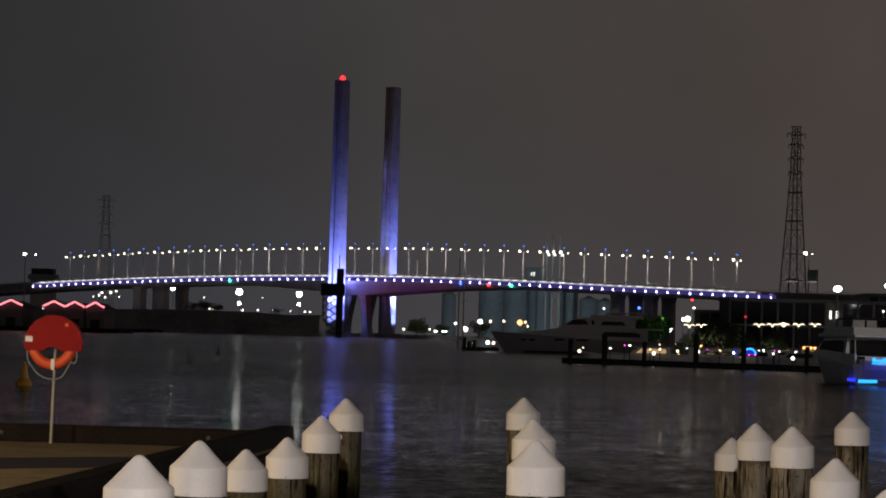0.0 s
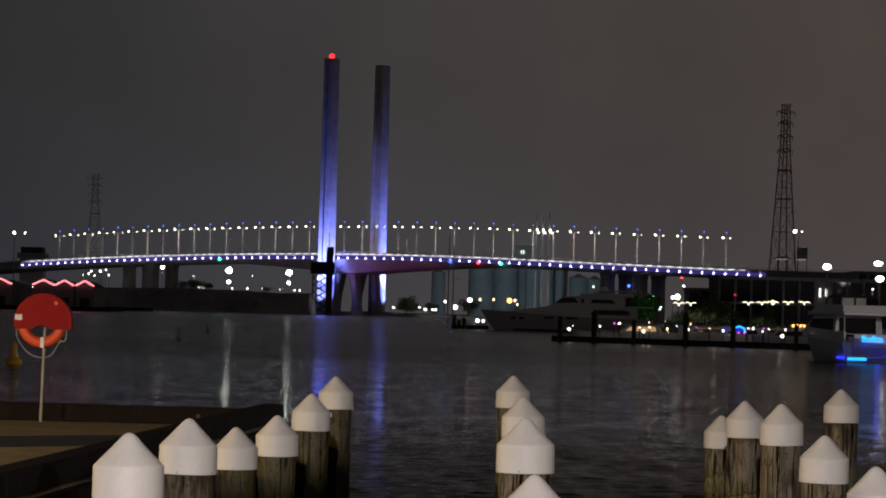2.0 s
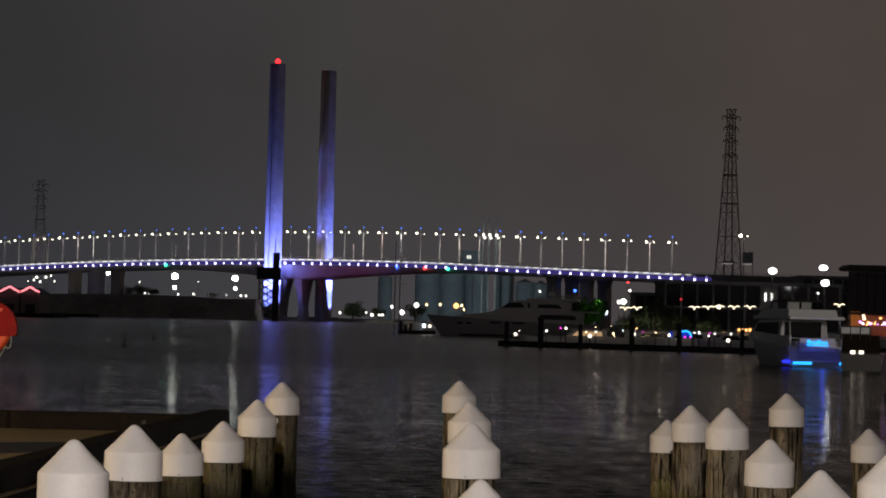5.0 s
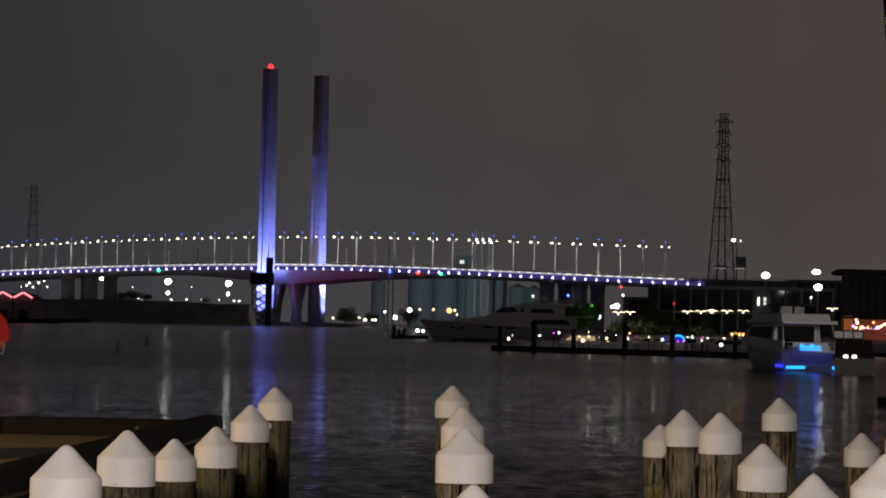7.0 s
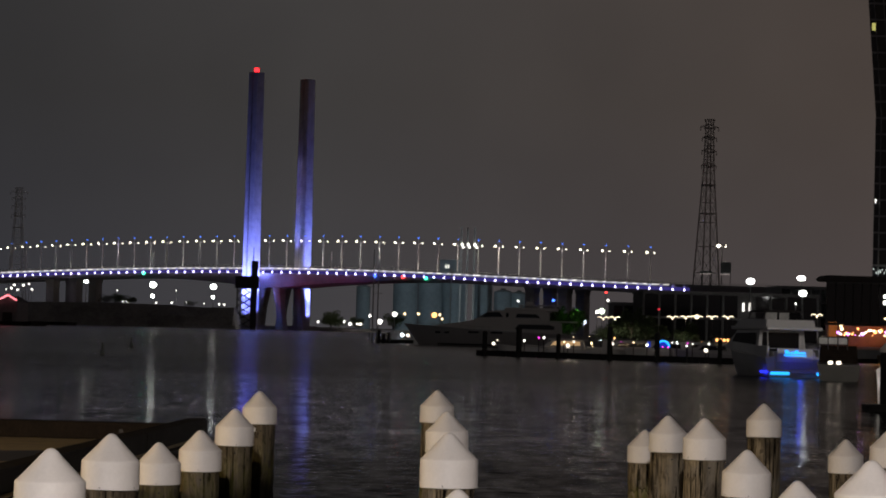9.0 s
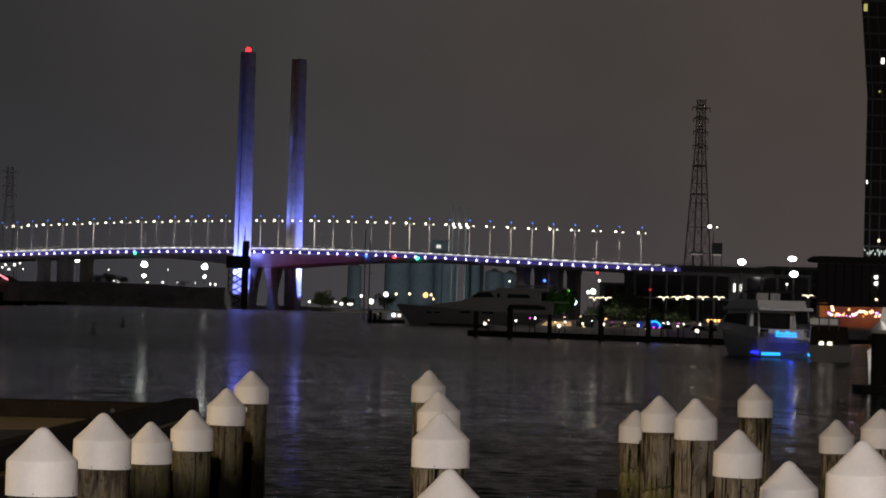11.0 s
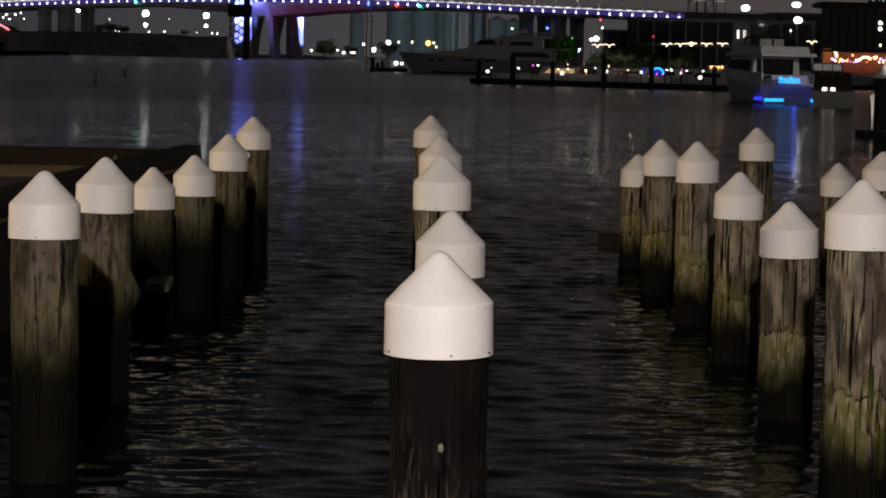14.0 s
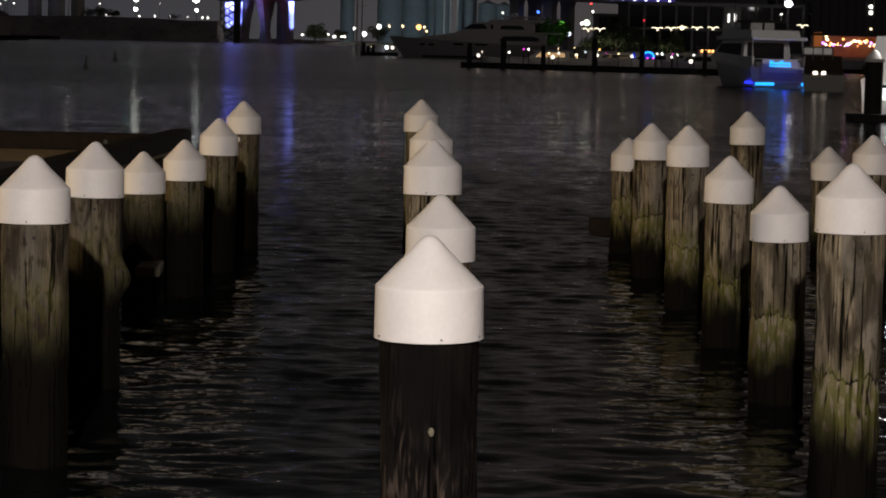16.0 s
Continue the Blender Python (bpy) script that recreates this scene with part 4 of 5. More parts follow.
# thinned rods and pale steel together stand in for haze
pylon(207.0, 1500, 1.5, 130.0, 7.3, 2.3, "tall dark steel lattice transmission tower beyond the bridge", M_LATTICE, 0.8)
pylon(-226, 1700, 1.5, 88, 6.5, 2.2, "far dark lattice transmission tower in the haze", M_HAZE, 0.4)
last_lamp = thing("street_lamp", "tall street lamp with one glaring warm head", "street lamp", bridge_m @ pose(283.5, 12, led_z(283) + 1.8), "street lamps along the bridge")
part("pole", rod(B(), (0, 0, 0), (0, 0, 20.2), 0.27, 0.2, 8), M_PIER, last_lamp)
for a, rad in ((-1, 0.95), (1, 0.38)):
    arm = part("arm", rod(B(), (0, 0, 19.8), (0, a * 3.1, 20.2), 0.12, 0.1, 6), M_STEEL, last_lamp)
    part("lamp_head", ball(B(), (0, a * 3.3, 20.1), rad, 8, (1, 1, 0.85)), G_HEAD, arm, "glowing lamp head")
for s, w, h in ((276.0, 6.8, 1.0), (287.0, 5.6, 5.4)):
    g = thing("sign_gantry", "dark road sign on steel legs above the bridge deck", "road sign", bridge_m @ pose(s, 10, led_z(s) + 1.7), "road signs")
    part("panel", box(B(), (0, 0, 7.0 + h / 2), (w, 0.5, h), bevel=0.05), paint("grey_sign", (0.30, 0.36, 0.36), 0.6), g, "dark grey sign panel")
    for a in (-0.42, 0.42):
        part("leg", rod(B(), (a * w, 0.4, 0), (a * w, 0.4, 7.2), 0.16, seg=6), M_DSTEEL, g)
    bm = B()
    for k in range(5):
        box(bm, ((k - 2) * w / 5.2, -0.6, 6.6), (0.7, 0.4, 0.35))
    part("sign_light", bm, glow("dim_sign_light", (1, 0.85, 0.8), 0.35), g, "row of small dim sign lights")

# silos and stacks in the haze
# unseen spot added to lift the silos towards the brightness of haze
lamp("silo_haze_fill", "SPOT", look((55, 1640, 8), (72, 1900, 22)), 260000, (0.75, 0.92, 1.0), 1.5, 60, 0.9)
for x, r, h in ((5.5, 5.2, 31), (37, 9.2, 38), (55.5, 9.0, 38), (74, 9.2, 38), (95, 7.0, 37), (110, 7.0, 30), (122, 6.0, 29)):
    t = thing("silo", "hazy blue-grey concrete silo on the far shore", "silo", pose(x, 1900, 1.5), "silos")
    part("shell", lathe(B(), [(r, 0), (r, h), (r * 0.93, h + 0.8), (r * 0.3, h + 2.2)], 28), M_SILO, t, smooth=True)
    part("hatch", box(B(), (0, 0, h + 2.6), (r * 0.5, r * 0.5, 1.2)), M_DSTEEL, t)
house = thing("grain_tower", "hazy blue-grey concrete grain tower on the far shore", "grain tower", pose(71, 1925, 1.5))
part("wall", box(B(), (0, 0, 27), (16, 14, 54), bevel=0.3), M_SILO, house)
for x in (-3.6, -1.8):
    part("window", box(B(), (x, -7.05, 49), (1.0, 0.3, 2.6)), glow("tower_window", (1.0, 0.98, 0.85), 1.2), house, "small lit window")
for x in (73.6, 78, 83):
    t = thing("chimney_stack", "thin pale chimney stack with lights at its foot", "chimney", pose(x, 1800, 1.5), "chimney stacks")
    part("chimney_shaft", rod(B(), (0, 0, -0.5), (0, 0, 74), 0.75, 0.55, 10), M_CONC, t)
    part("lamp_head", ball(B(), (0.4, -1.2, 62), 0.85, 8), G_SMALL, t, "glowing lamp")
    part("lamp_head", ball(B(), (1.5, -1.2, 60), 0.7, 8), G_SMALL, t, "glowing lamp")

# big lights and dark buildings under the viaduct
G_GLARE = glow("stadium_white", (1.0, 1.0, 0.97), 7)
light_mast(77.8, 500, 1.4, 14.3, [(0, 13.8, 1.0, 0.72, G_GLARE)], mat=M_BLACK, r_pole=0.12)
light_mast(88.0, 500, 1.4, 15.2, [(-0.15, 14.7, 1.05, 0.6, G_GLARE), (0.25, 11.7, 0.98, 0.75, G_GLARE)], mat=M_BLACK, r_pole=0.12)
light_mast(86.9, 500, 1.4, 9.9, [(0, 9.65, 0.22, 0.25, G_SMALL)], "yard_light", "small white yard light on a thin pole", "yard light", "yard lights", r_pole=0.1)
light_mast(59.8, 500, 1.4, 8.1, [(0, 7.8, 0.3, 0.3, glow("dim_red", (1, 0.05, 0.08), 0.7))], "yard_light", "small red signal light on a thin pole", "yard light", "yard lights", r_pole=0.1)
rnd = random.Random(8)


def block(name, label, x, y, w, d, h, floors, bays, lit, z0=1.4, mat=None):
    """A building with real reveals: a wall slab, floor bands, mullion piers and glass bays, some of them lit."""
    t = thing(name, label, "building", pose(x, y, z0), "waterfront buildings")
    part("wall", box(B(), (0, d / 2 + 0.3, h / 2), (w, d, h)), mat or M_DARKWALL, t)
    fh, bw = h / floors, w / bays
    for f in range(floors + 1):
        part("floor_band", box(B(), (0, 0.05, f * fh if f else 0.25), (w + 0.2, 0.6, 0.4)), mat or M_DARKWALL, t)
    for b in range(bays + 1):
        part("mullion", box(B(), (-w / 2 + b * bw, 0.06, h / 2), (min(0.35, bw * 0.15), 0.5, h)), mat or M_DARKWALL, t)
    pane = None
    for f in range(floors):
        for b in range(bays):
            g = lit.get((f, b), None)
            c = (-w / 2 + (b + 0.5) * bw, 0.24, (f + 0.5) * fh)
            if g:
                for k in (-0.2, 0.2):
                    part("window", box(B(), (c[0] + k * bw, c[1], c[2]), (bw * 0.11, 0.1, fh * 0.34)), g, t, "lit window")
            elif floors * bays < 400:
                if pane is None:
                    pane = part("window", box(B(), (0, 0, 0), (bw * 0.84, 0.1, fh - 0.45)), M_GLASS, t, "dark window pane")
                    pane.matrix_basis = pose(*c)
                else:
                    share("window", pane, pose(*c), t)
    part("parapet", box(B(), (0, d / 2, h + 0.25), (w + 0.5, d + 0.8, 0.5), bevel=0.08), mat or M_DARKWALL, t)
    return t


M_SHED = paint("sooty_brick_facade", (0.20, 0.19, 0.19), 0.8, scale=0.4, vary=0.35, dirt=(0.06, 0.058, 0.06))
W1 = glow("window_white", (1.0, 0.97, 0.9), 2.2)
W2 = glow("window_dim", (1.0, 0.8, 0.5), 0.5)
W3 = glow("window_yellow", (0.9, 0.85, 0.25), 0.5)
block("warehouse", "dark long waterfront building under the viaduct", 77, 520, 36, 20, 10.0, 2, 11, {(1, 6): W1}, mat=M_SHED)
block("warehouse", "dark waterfront office building behind the marina", 105, 560, 22, 20, 12.5, 4, 10, {(1, 2): W2, (2, 6): W2, (0, 4): W2})
block("warehouse", "small dark gabled shed beside the trees", 57, 540, 4.4, 10, 7.6, 2, 2, {})

# apartment tower at the edge of the view
apt = thing("apartment_tower", "very tall dark glass apartment tower with few lit windows", "apartment tower", pose(0, 500, 1.4))
edge = lambda z: 102.0 - (0 if z < 46 else (z - 46) * 0.085)
bm = B()
loft(bm, [[(edge(z), 0, z), (160, 0, z), (185, 30, z), (edge(z) + 12, 30, z)] for z in (0, 46, 110)])
part("wall", bm, paint("dark_curtain_wall", (0.02, 0.022, 0.03), 0.3, scale=0.3), apt)
for f in range(1, 34):
    z = f * 3.25
    part("floor_band", box(B(), ((edge(z) + 160) / 2, -0.05, z), (160 - edge(z), 0.4, 0.35)), M_DARKWALL, apt)
for b in range(12):
    bm = rod(B(), (edge(0) + 1.1 + b * 1.9, -0.12, 0), (edge(46) + 1.1 + b * 1.9, -0.12, 46), 0.12, seg=4)
    rod(bm, (edge(46) + 1.1 + b * 1.9, -0.12, 46), (edge(110) + 1.1 + b * 1.9, -0.12, 110), 0.12, seg=4)
    part("mullion", bm, M_DARKWALL, apt)
pane = None
for f in range(4, 24):
    for b in range(5):
        z = f * 3.25 + 1.7
        c = pose(edge(z) + 2.05 + b * 1.9, -0.06, z)
        if pane is None:
            pane = part("window", box(B(), (0, 0, 0), (1.45, 0.1, 2.5)), M_GLASS, apt, "dark window pane")
            pane.matrix_basis = c
        else:
            share("window", pane, c, apt)
for x, z, w, h, g in ((101.2, 63.6, 0.7, 1.5, W3), (104.9, 53.1, 0.6, 1.2, W1), (102.3, 29.0, 0.2, 0.8, W1), (105.0, 17.4, 0.4, 0.5, G_WARM), (104.4, 47, 0.3, 0.4, W3)):
    part("window", box(B(), (x, -0.2, z), (w, 0.15, h)), g, apt, "lit window")
for k in range(16):
    x = 102.1 + k * 0.42 + rnd.uniform(-0.1, 0.1)
    part("string_light", box(B(), (x, -1.0, 15.0 + rnd.uniform(-0.3, 0.5)), (0.14, 0.1, rnd.uniform(0.25, 1.0))), glow("string_white", (0.9, 1.0, 0.95), 0.9), apt, "small white string light")

# waterfront restaurant
rest = thing("restaurant", "dark two-storey glazed waterfront restaurant with orange lights", "building", pose(0, 330, 1.3))
part("wall", slab(B(), [(61.5, 1), (90, 1), (96, 15), (65.2, 15)], 0, 9.2), M_DARKWALL, rest)
bm = prism(B(), [(60.6, 9.35), (60.9, 9.0), (62, 8.95), (91, 8.95), (91, 9.7), (61.2, 9.75)], -1.6, 4)
part("roof", bm, M_DSTEEL, rest, "dark overhanging flat roof")
for b in range(14):
    part("mullion", box(B(), (61.6 + b * 1.15, 0.85, 6.2), (0.12, 0.3, 5.4)), M_DSTEEL, rest)
    part("window", box(B(), (62.2 + b * 1.15, 0.93, 6.2), (0.98, 0.12, 5.2)), M_GLASS, rest)
part("balcony", box(B(), (76, -0.4, 3.45), (29.4, 2.6, 0.3)), M_DSTEEL, rest, "dark balcony slab")
# the orange lamplight is also put into this wall's colour
part("inner_wall", box(B(), (76, 0.8, 1.9), (28, 0.3, 2.7)), paint("orange_lit_wall", (0.30, 0.12, 0.05), 0.7, scale=1.5, vary=0.3), rest, "wall under the balcony coloured for orange lamplight")
for k in range(44):
    x = 62.9 + k * 0.25 + rnd.uniform(-0.1, 0.1)
    g = rnd.choice((G_WARM, G_WARM, G_ORANGE, G_ORANGE, G_SMALL, glow("party_violet", (0.55, 0.2, 1.0), 5)))
    part("bulb", ball(B(), (x, -0.5 + rnd.uniform(-0.6, 0.3), 2.5 + rnd.uniform(-0.5, 0.45)), rnd.uniform(0.06, 0.24), 8), g, rest, "small glowing bulb")
for z in (7.2, 6.4):
    part("bulb", ball(B(), (69.2, 0.6, z), 0.26, 8), G_SMALL, rest, "white wall lamp")
part("bulb", ball(B(), (69.3, 0.6, 4.3), 0.16, 8), G_WARM, rest, "warm wall lamp")
part("bulb", ball(B(), (63.2, -0.8, 3.25), 0.2, 8), G_WARM, rest, "warm wall lamp")
lamp("restaurant_lights", "AREA", look((67, 328.8, 3.6), (67, 331, 2.6)), 9, (1.0, 0.36, 0.10), 3.0)
# bamboo-lit corner screen of warm bars
for k in range(7):
    part("light_bar", box(B(), (61.9 + k * 0.16, 0.6, 2.6), (0.06, 0.08, 2.2)), glow("orange_bar", (1.0, 0.33, 0.08), 0.35), rest, "dim orange light bar")

# ---------------------------------------------------------------- marina
DOCK_A, DOCK_B = Vector((12.9, 268, 0)), Vector((37.0, 246, 0))
dock = thing("pontoon_dock", "long low dark floating pontoon of the marina", "dock", Matrix())
dd = DOCK_B - DOCK_A
dm = Matrix.Translation(DOCK_A) @ pose(0, 0, 0, 0, 0, math.degrees(math.atan2(dd.y, dd.x)))
for k in range(8):
    L = dd.length / 8
    bm = box(B(), (L * (k + 0.5), 0.9, 0.15), (L - 0.12, 2.2, 0.75), bevel=0.05, m=dm)
    part("float", bm, M_BLACK, dock)
bm = B()
for k in range(int(dd.length / 0.5)):
    box(bm, (0.25 + 0.5 * k, 0.9, 0.55), (0.44, 2.2, 0.05), m=dm)
tagged(part("decking", bm, M_BEAM, dock, "dark timber decking"), kind="stuff")
for f, h, r in ((0.02, 2.5, 0.26), (0.16, 3.1, 0.30), (0.32, 2.4, 0.24), (0.52, 3.3, 0.26), (0.70, 2.8, 0.26), (0.93, 2.3, 0.22)):
    p = DOCK_A + dd * f + Vector((0.3, -0.45, 0))
    t = thing("dock_pile", "dark steel guide pile beside the pontoon", "pile", pose(p.x, p.y, 0), "dock guide piles")
    part("shaft", rod(B(), (0, 0, -1.5), (0, 0, h), r, r, 14), M_BLACK, t)
    part("pile_top", rod(B(), (0, 0, h), (0, 0, h + 0.12), r * 1.1, r * 0.4, 14), M_DSTEEL, t)


def dock_light(px, z, r, g, y=262.0, base=0.4, label="small glowing dock light on a short post"):
    t = thing("dock_light", label, "dock light", pose(px, y, base), "dock lights")
    part("post", rod(B(), (0, 0, -0.3), (0, 0, z - base), 0.05, seg=8), M_DSTEEL, t)
    part("lamp_head", ball(B(), (0, -0.08, z - base), r * 0.78, 10), g, t, "glowing lamp")


def dock_y(x):
    return DOCK_A.y + dd.y * (x - DOCK_A.x) / dd.x + 1.1


G_DOCK = glow("dock_warm_white", (1.0, 0.86, 0.70), 2.2)
G_PINK = glow("magenta_led", (1.0, 0.06, 0.75), 2)
for x, z, r, g in ((14.32, 1.33, 0.24, G_DOCK), (14.7, 1.7, 0.1, G_DOCK), (17.5, 1.72, 0.15, G_SMALL), (18.97, 2.05, 0.12, G_PINK), (19.5, 2.06, 0.15, G_SMALL), (22.0, 1.32, 0.26, G_DOCK), (22.6, 1.74, 0.16, G_DOCK), (21.6, 1.7, 0.12, G_WARM), (26.6, 1.62, 0.2, G_DOCK), (28.8, 1.8, 0.1, G_WARM), (30.2, 1.6, 0.17, G_SMALL), (31.1, 1.22, 0.2, G_DOCK), (36.3, 1.2, 0.26, G_DOCK), (34.3, 1.62, 0.13, G_SMALL), (34.4, 1.9, 0.09, G_PINK), (33.3, 1.87, 0.12, G_SMALL), (32.8, 1.9, 0.10, G_SMALL), (34.9, 1.85, 0.1, G_SMALL), (36.6, 1.86, 0.12, G_SMALL)):
    k = dock_y(x) / 262
    dock_light(x * k, 2.6 + (z - 2.6) * k, r, g, dock_y(x))


def arch_light(x, y, r):
    t = thing("light_arch", "glowing blue dome of light beside the pontoon", "light arch", pose(x, y, 0.4))
    dome = [(r * math.cos(a), 1.0 + r * math.sin(a)) for a in np.linspace(0, math.pi, 18)]
    part("screen", prism(B(), dome, 0.04, 0.1), glow("arch_deep_blue", (0.02, 0.06, 0.75), 0.55), t, "dim deep blue screen")
    rr = r * 0.86
    rings = []
    for a in np.linspace(0.1, math.pi * 0.8, 18):
        rings.append([((rr + 0.09 * math.cos(b)) * math.cos(a), 0.09 * math.sin(b), 1.0 + (rr + 0.09 * math.cos(b)) * math.sin(a)) for b in np.linspace(0, 2 * math.pi, 8, endpoint=False)])
    part("tube", loft(B(), rings), glow("arch_cyan", (0.02, 0.30, 1.0), 2.6), t, "bright cyan tube")
    for a in (-1, 1):
        part("leg", rod(B(), (a * r, 0, -0.5), (a * r, 0, 1.0), 0.08), M_DSTEEL, t)
    for k in range(3):
        part("spot", ball(B(), (-0.9 * r + k * 0.8 * r, -0.12, 1.0), 0.1, 8), G_PINK, t, "magenta lamp")
    part("side_panel", box(B(), (-r - 0.75, 0, 1.25), (0.3, 0.1, 0.6)), glow("arch_deep_blue", (0.02, 0.06, 0.75), 0.55), t, "dim blue side panel")


arch_light(32.6, 268.0, 0.75)
LAMP_G = glow("marina_lamp_white", (1.0, 0.82, 0.56), 2.5)


def wing_lamp(x, y, z, big=1.0):
    t = thing("marina_lamp", "marina lamp post with two lit wing-shaped heads", "lamp post", pose(x, y, 1.4), "marina lamp posts")
    h = z - 1.4
    part("pole", rod(B(), (0, 0, -0.3), (0, 0, h + 0.05), 0.06, 0.045, 8), M_DSTEEL, t)
    for a in (-1, 1):
        outline = [(0.05, -0.10), (0.22, 0.02), (0.42, 0.08), (0.66, 0.06), (0.80, -0.02), (0.66, 0.16), (0.42, 0.20), (0.20, 0.13), (0.05, 0.0)]
        bm = prism(B(), [(a * x, h + z) for x, z in outline], -0.16, 0.16)
        part("lamp_wing", bm, LAMP_G, t, "glowing lamp wing")
    part("lamp_globe", ball(B(), (0, 0, h - 0.18 + (0.22 if big > 1 else 0)), 0.13 * big ** 2.2, 10), LAMP_G, t, "glowing globe")


for x, z in ((29.3, 4.5), (30.7, 4.56), (37.5, 4.8), (39.1, 4.85), (40.4, 4.9), (42.2, 4.95), (44.1, 5.0), (54.7, 5.5)):
    k = 345 / 300
    wing_lamp(x * k, 345, 2.6 + (z - 2.6) * k, 1.5 if x == 40.4 else 1)
for x in (33.9, 43.2, 46.5, 50.7, 62.9):
    lamp("marina_lamp_light", "SPOT", pose(x, 336.0, 4.9), 320, (1.0, 0.92, 0.74), 0.2, 150, 0.3)
for x, z, r, g in ((58.2, 8.0, 0.8, glow("lime_white", (0.82, 1.0, 0.72), 4)), (57.1, 7.8, 0.5, G_SMALL), (52.2, 7.8, 0.55, glow("green_lamp", (0.25, 1.0, 0.10), 3)), (51.5, 7.4, 0.3, glow("green_lamp", (0.25, 1.0, 0.10), 3)), (53.9, 5.4, 0.75, glow("cool_white", (0.75, 0.88, 1.0), 5)), (59.6, 10.6, 0.35, G_SMALL), (62.4, 8.7, 0.35, G_WARM), (64.3, 8.8, 0.4, G_WARM), (64.5, 8.0, 0.3, G_WARM), (63.6, 6.6, 0.5, G_WARM), (59.1, 12.5, 0.3, glow("small_red", (1, 0.05, 0.05), 4))):
    light_mast(x, 600, 1.4, z + 0.3, [(0, z, r, r, g)], "harbour_light", "bright harbour light on a thin pole behind the marina", "harbour light", "harbour lights", r_pole=0.07)
lamp("green_wash", "SPOT", look((52.2, 585, 2.0), (49.5, 594, 6.5)), 600, (0.35, 1.0, 0.15), 0.3, 60, 0.9)
for x, z, r, g in ((4.0, 5.85, 0.45, G_SMALL), (6.8, 4.4, 0.8, G_SMALL), (10.8, 6.5, 0.8, G_SMALL), (13.6, 6.7, 0.4, G_WARM), (17.3, 6.8, 0.4, G_WARM), (21.7, 6.6, 0.85, G_ORANGE), (23.2, 6.7, 0.4, G_WARM), (23.9, 5.6, 0.35, G_WARM)):
    light_mast(x, 700, -0.5, z + 0.3, [(0, z, r, r, g)], "harbour_light", "bright harbour light on a thin pole in the haze", "harbour light", "harbour lights", r_pole=0.09)
for i, (x, y, h, w) in enumerate(((36.8, 338, 5.0, 3.4), (38.5, 336, 4.2, 3.2), (35.3, 340, 3.6, 2.6), (41.5, 342, 3.0, 2.6), (46, 343, 3.2, 3.0), (43.8, 341, 2.6, 2.4), (33.4, 341, 2.8, 3.0))):
    tree(x, y, 1.4, h, w, 40 + i, 1300)
for i, (x, h, w) in enumerate(((48.6, 7.6, 6), (51.5, 8.0, 6.5), (47, 6, 5))):
    tree(x, 595, 1.4, h, w, 60 + i, 1300)

# small pontoon at the head of the marina
pt = thing("pontoon_dock", "short dark pontoon with clutter at the marina head", "dock", pose(6.5, 452, 0))
part("float", box(B(), (0.6, 0, 0.2), (6.6, 3, 0.9), bevel=0.06), M_BLACK, pt)
for x, h in ((-2.2, 2.3), (-1.4, 1.6), (-0.5, 1.9)):
    part("pile", rod(B(), (x, -1.6, -1), (x, -1.6, h), 0.3, 0.3, 12), M_BLACK, pt)
part("hut", box(B(), (0.8, 0.4, 1.2), (1.7, 1.5, 1.2), bevel=0.05), M_DARKWALL, pt)
for x, z, r, g in ((1.9, 1.5, 0.33, glow("cool_white", (0.75, 0.88, 1.0), 5)), (2.9, 1.45, 0.30, G_DOCK), (-0.7, 1.5, 0.14, G_WARM)):
    part("lamp_head", ball(B(), (x, -1.2, z), r, 8), g, pt, "glowing lamp")
    part("lamp_post", rod(B(), (x, -1.1, 0.5), (x, -1.1, z), 0.06), M_DSTEEL, pt)
for x, h in ((3.2, 17), (4.1, 15), (17.5, 14)):
    t = thing("yacht_mast", "tall bare sailing mast rising from behind the pontoon", "mast", pose(x, 470, 0), "masts")
    part("mast", rod(B(), (0, 0, -0.5), (0, 0, h), 0.13, 0.09, 8), M_STEEL, t)
    part("spreader", rod(B(), (-0.9, 0, h * 0.6), (0.9, 0, h * 0.6), 0.04, seg=6), M_STEEL, t)


# ---------------------------------------------------------------- boats
def hull(L, beam, sheer_stern, sheer_bow, draft=0.6, flare=0.35, rake=1.6, n=22):
    """A boat hull along x: the stern at x = 0, the bow at x = L."""
    rings = []
    for k in range(n + 1):
        f = k / n
        half = beam / 2 * (1 - max(0, (f - 0.45) / 0.55) ** 2.2)
        half = max(half, 0.03)
        sh = sheer_stern + (sheer_bow - sheer_stern) * f ** 1.6
        low = half * (1 - flare * (0.35 + 0.65 * f))
        x = L * f
        xr = x - rake * f ** 5
        rings.append([(xr, -0.02, -draft), (xr, -low * 0.7, -draft * 0.55), (xr + (x - xr) * 0.3, -low, 0.12), (x - (x - xr) * 0.25, -half * 0.96, sh * 0.7), (x, -half, sh), (x, -half + 0.08, sh + 0.06), (x, half - 0.08, sh + 0.06), (x, half, sh), (x - (x - xr) * 0.25, half * 0.96, sh * 0.7), (xr + (x - xr) * 0.3, low, 0.12), (xr, low * 0.7, -draft * 0.55), (xr, 0.02, -draft)])
    return loft(B(), rings)


def house_shape(outline, half, inset=0.12, z_top=None):
    """A boat's cabin: a side outline (x, z) drawn across, with tumblehome."""
    zs = [z for _, z in outline]
    z0, z1 = min(zs), max(zs)
    w = lambda z: half - inset * (z - z0) / max(0.01, z1 - z0) * 2
    return loft(B(), [[(x, -w(z), z) for x, z in outline], [(x, w(z), z) for x, z in outline]])


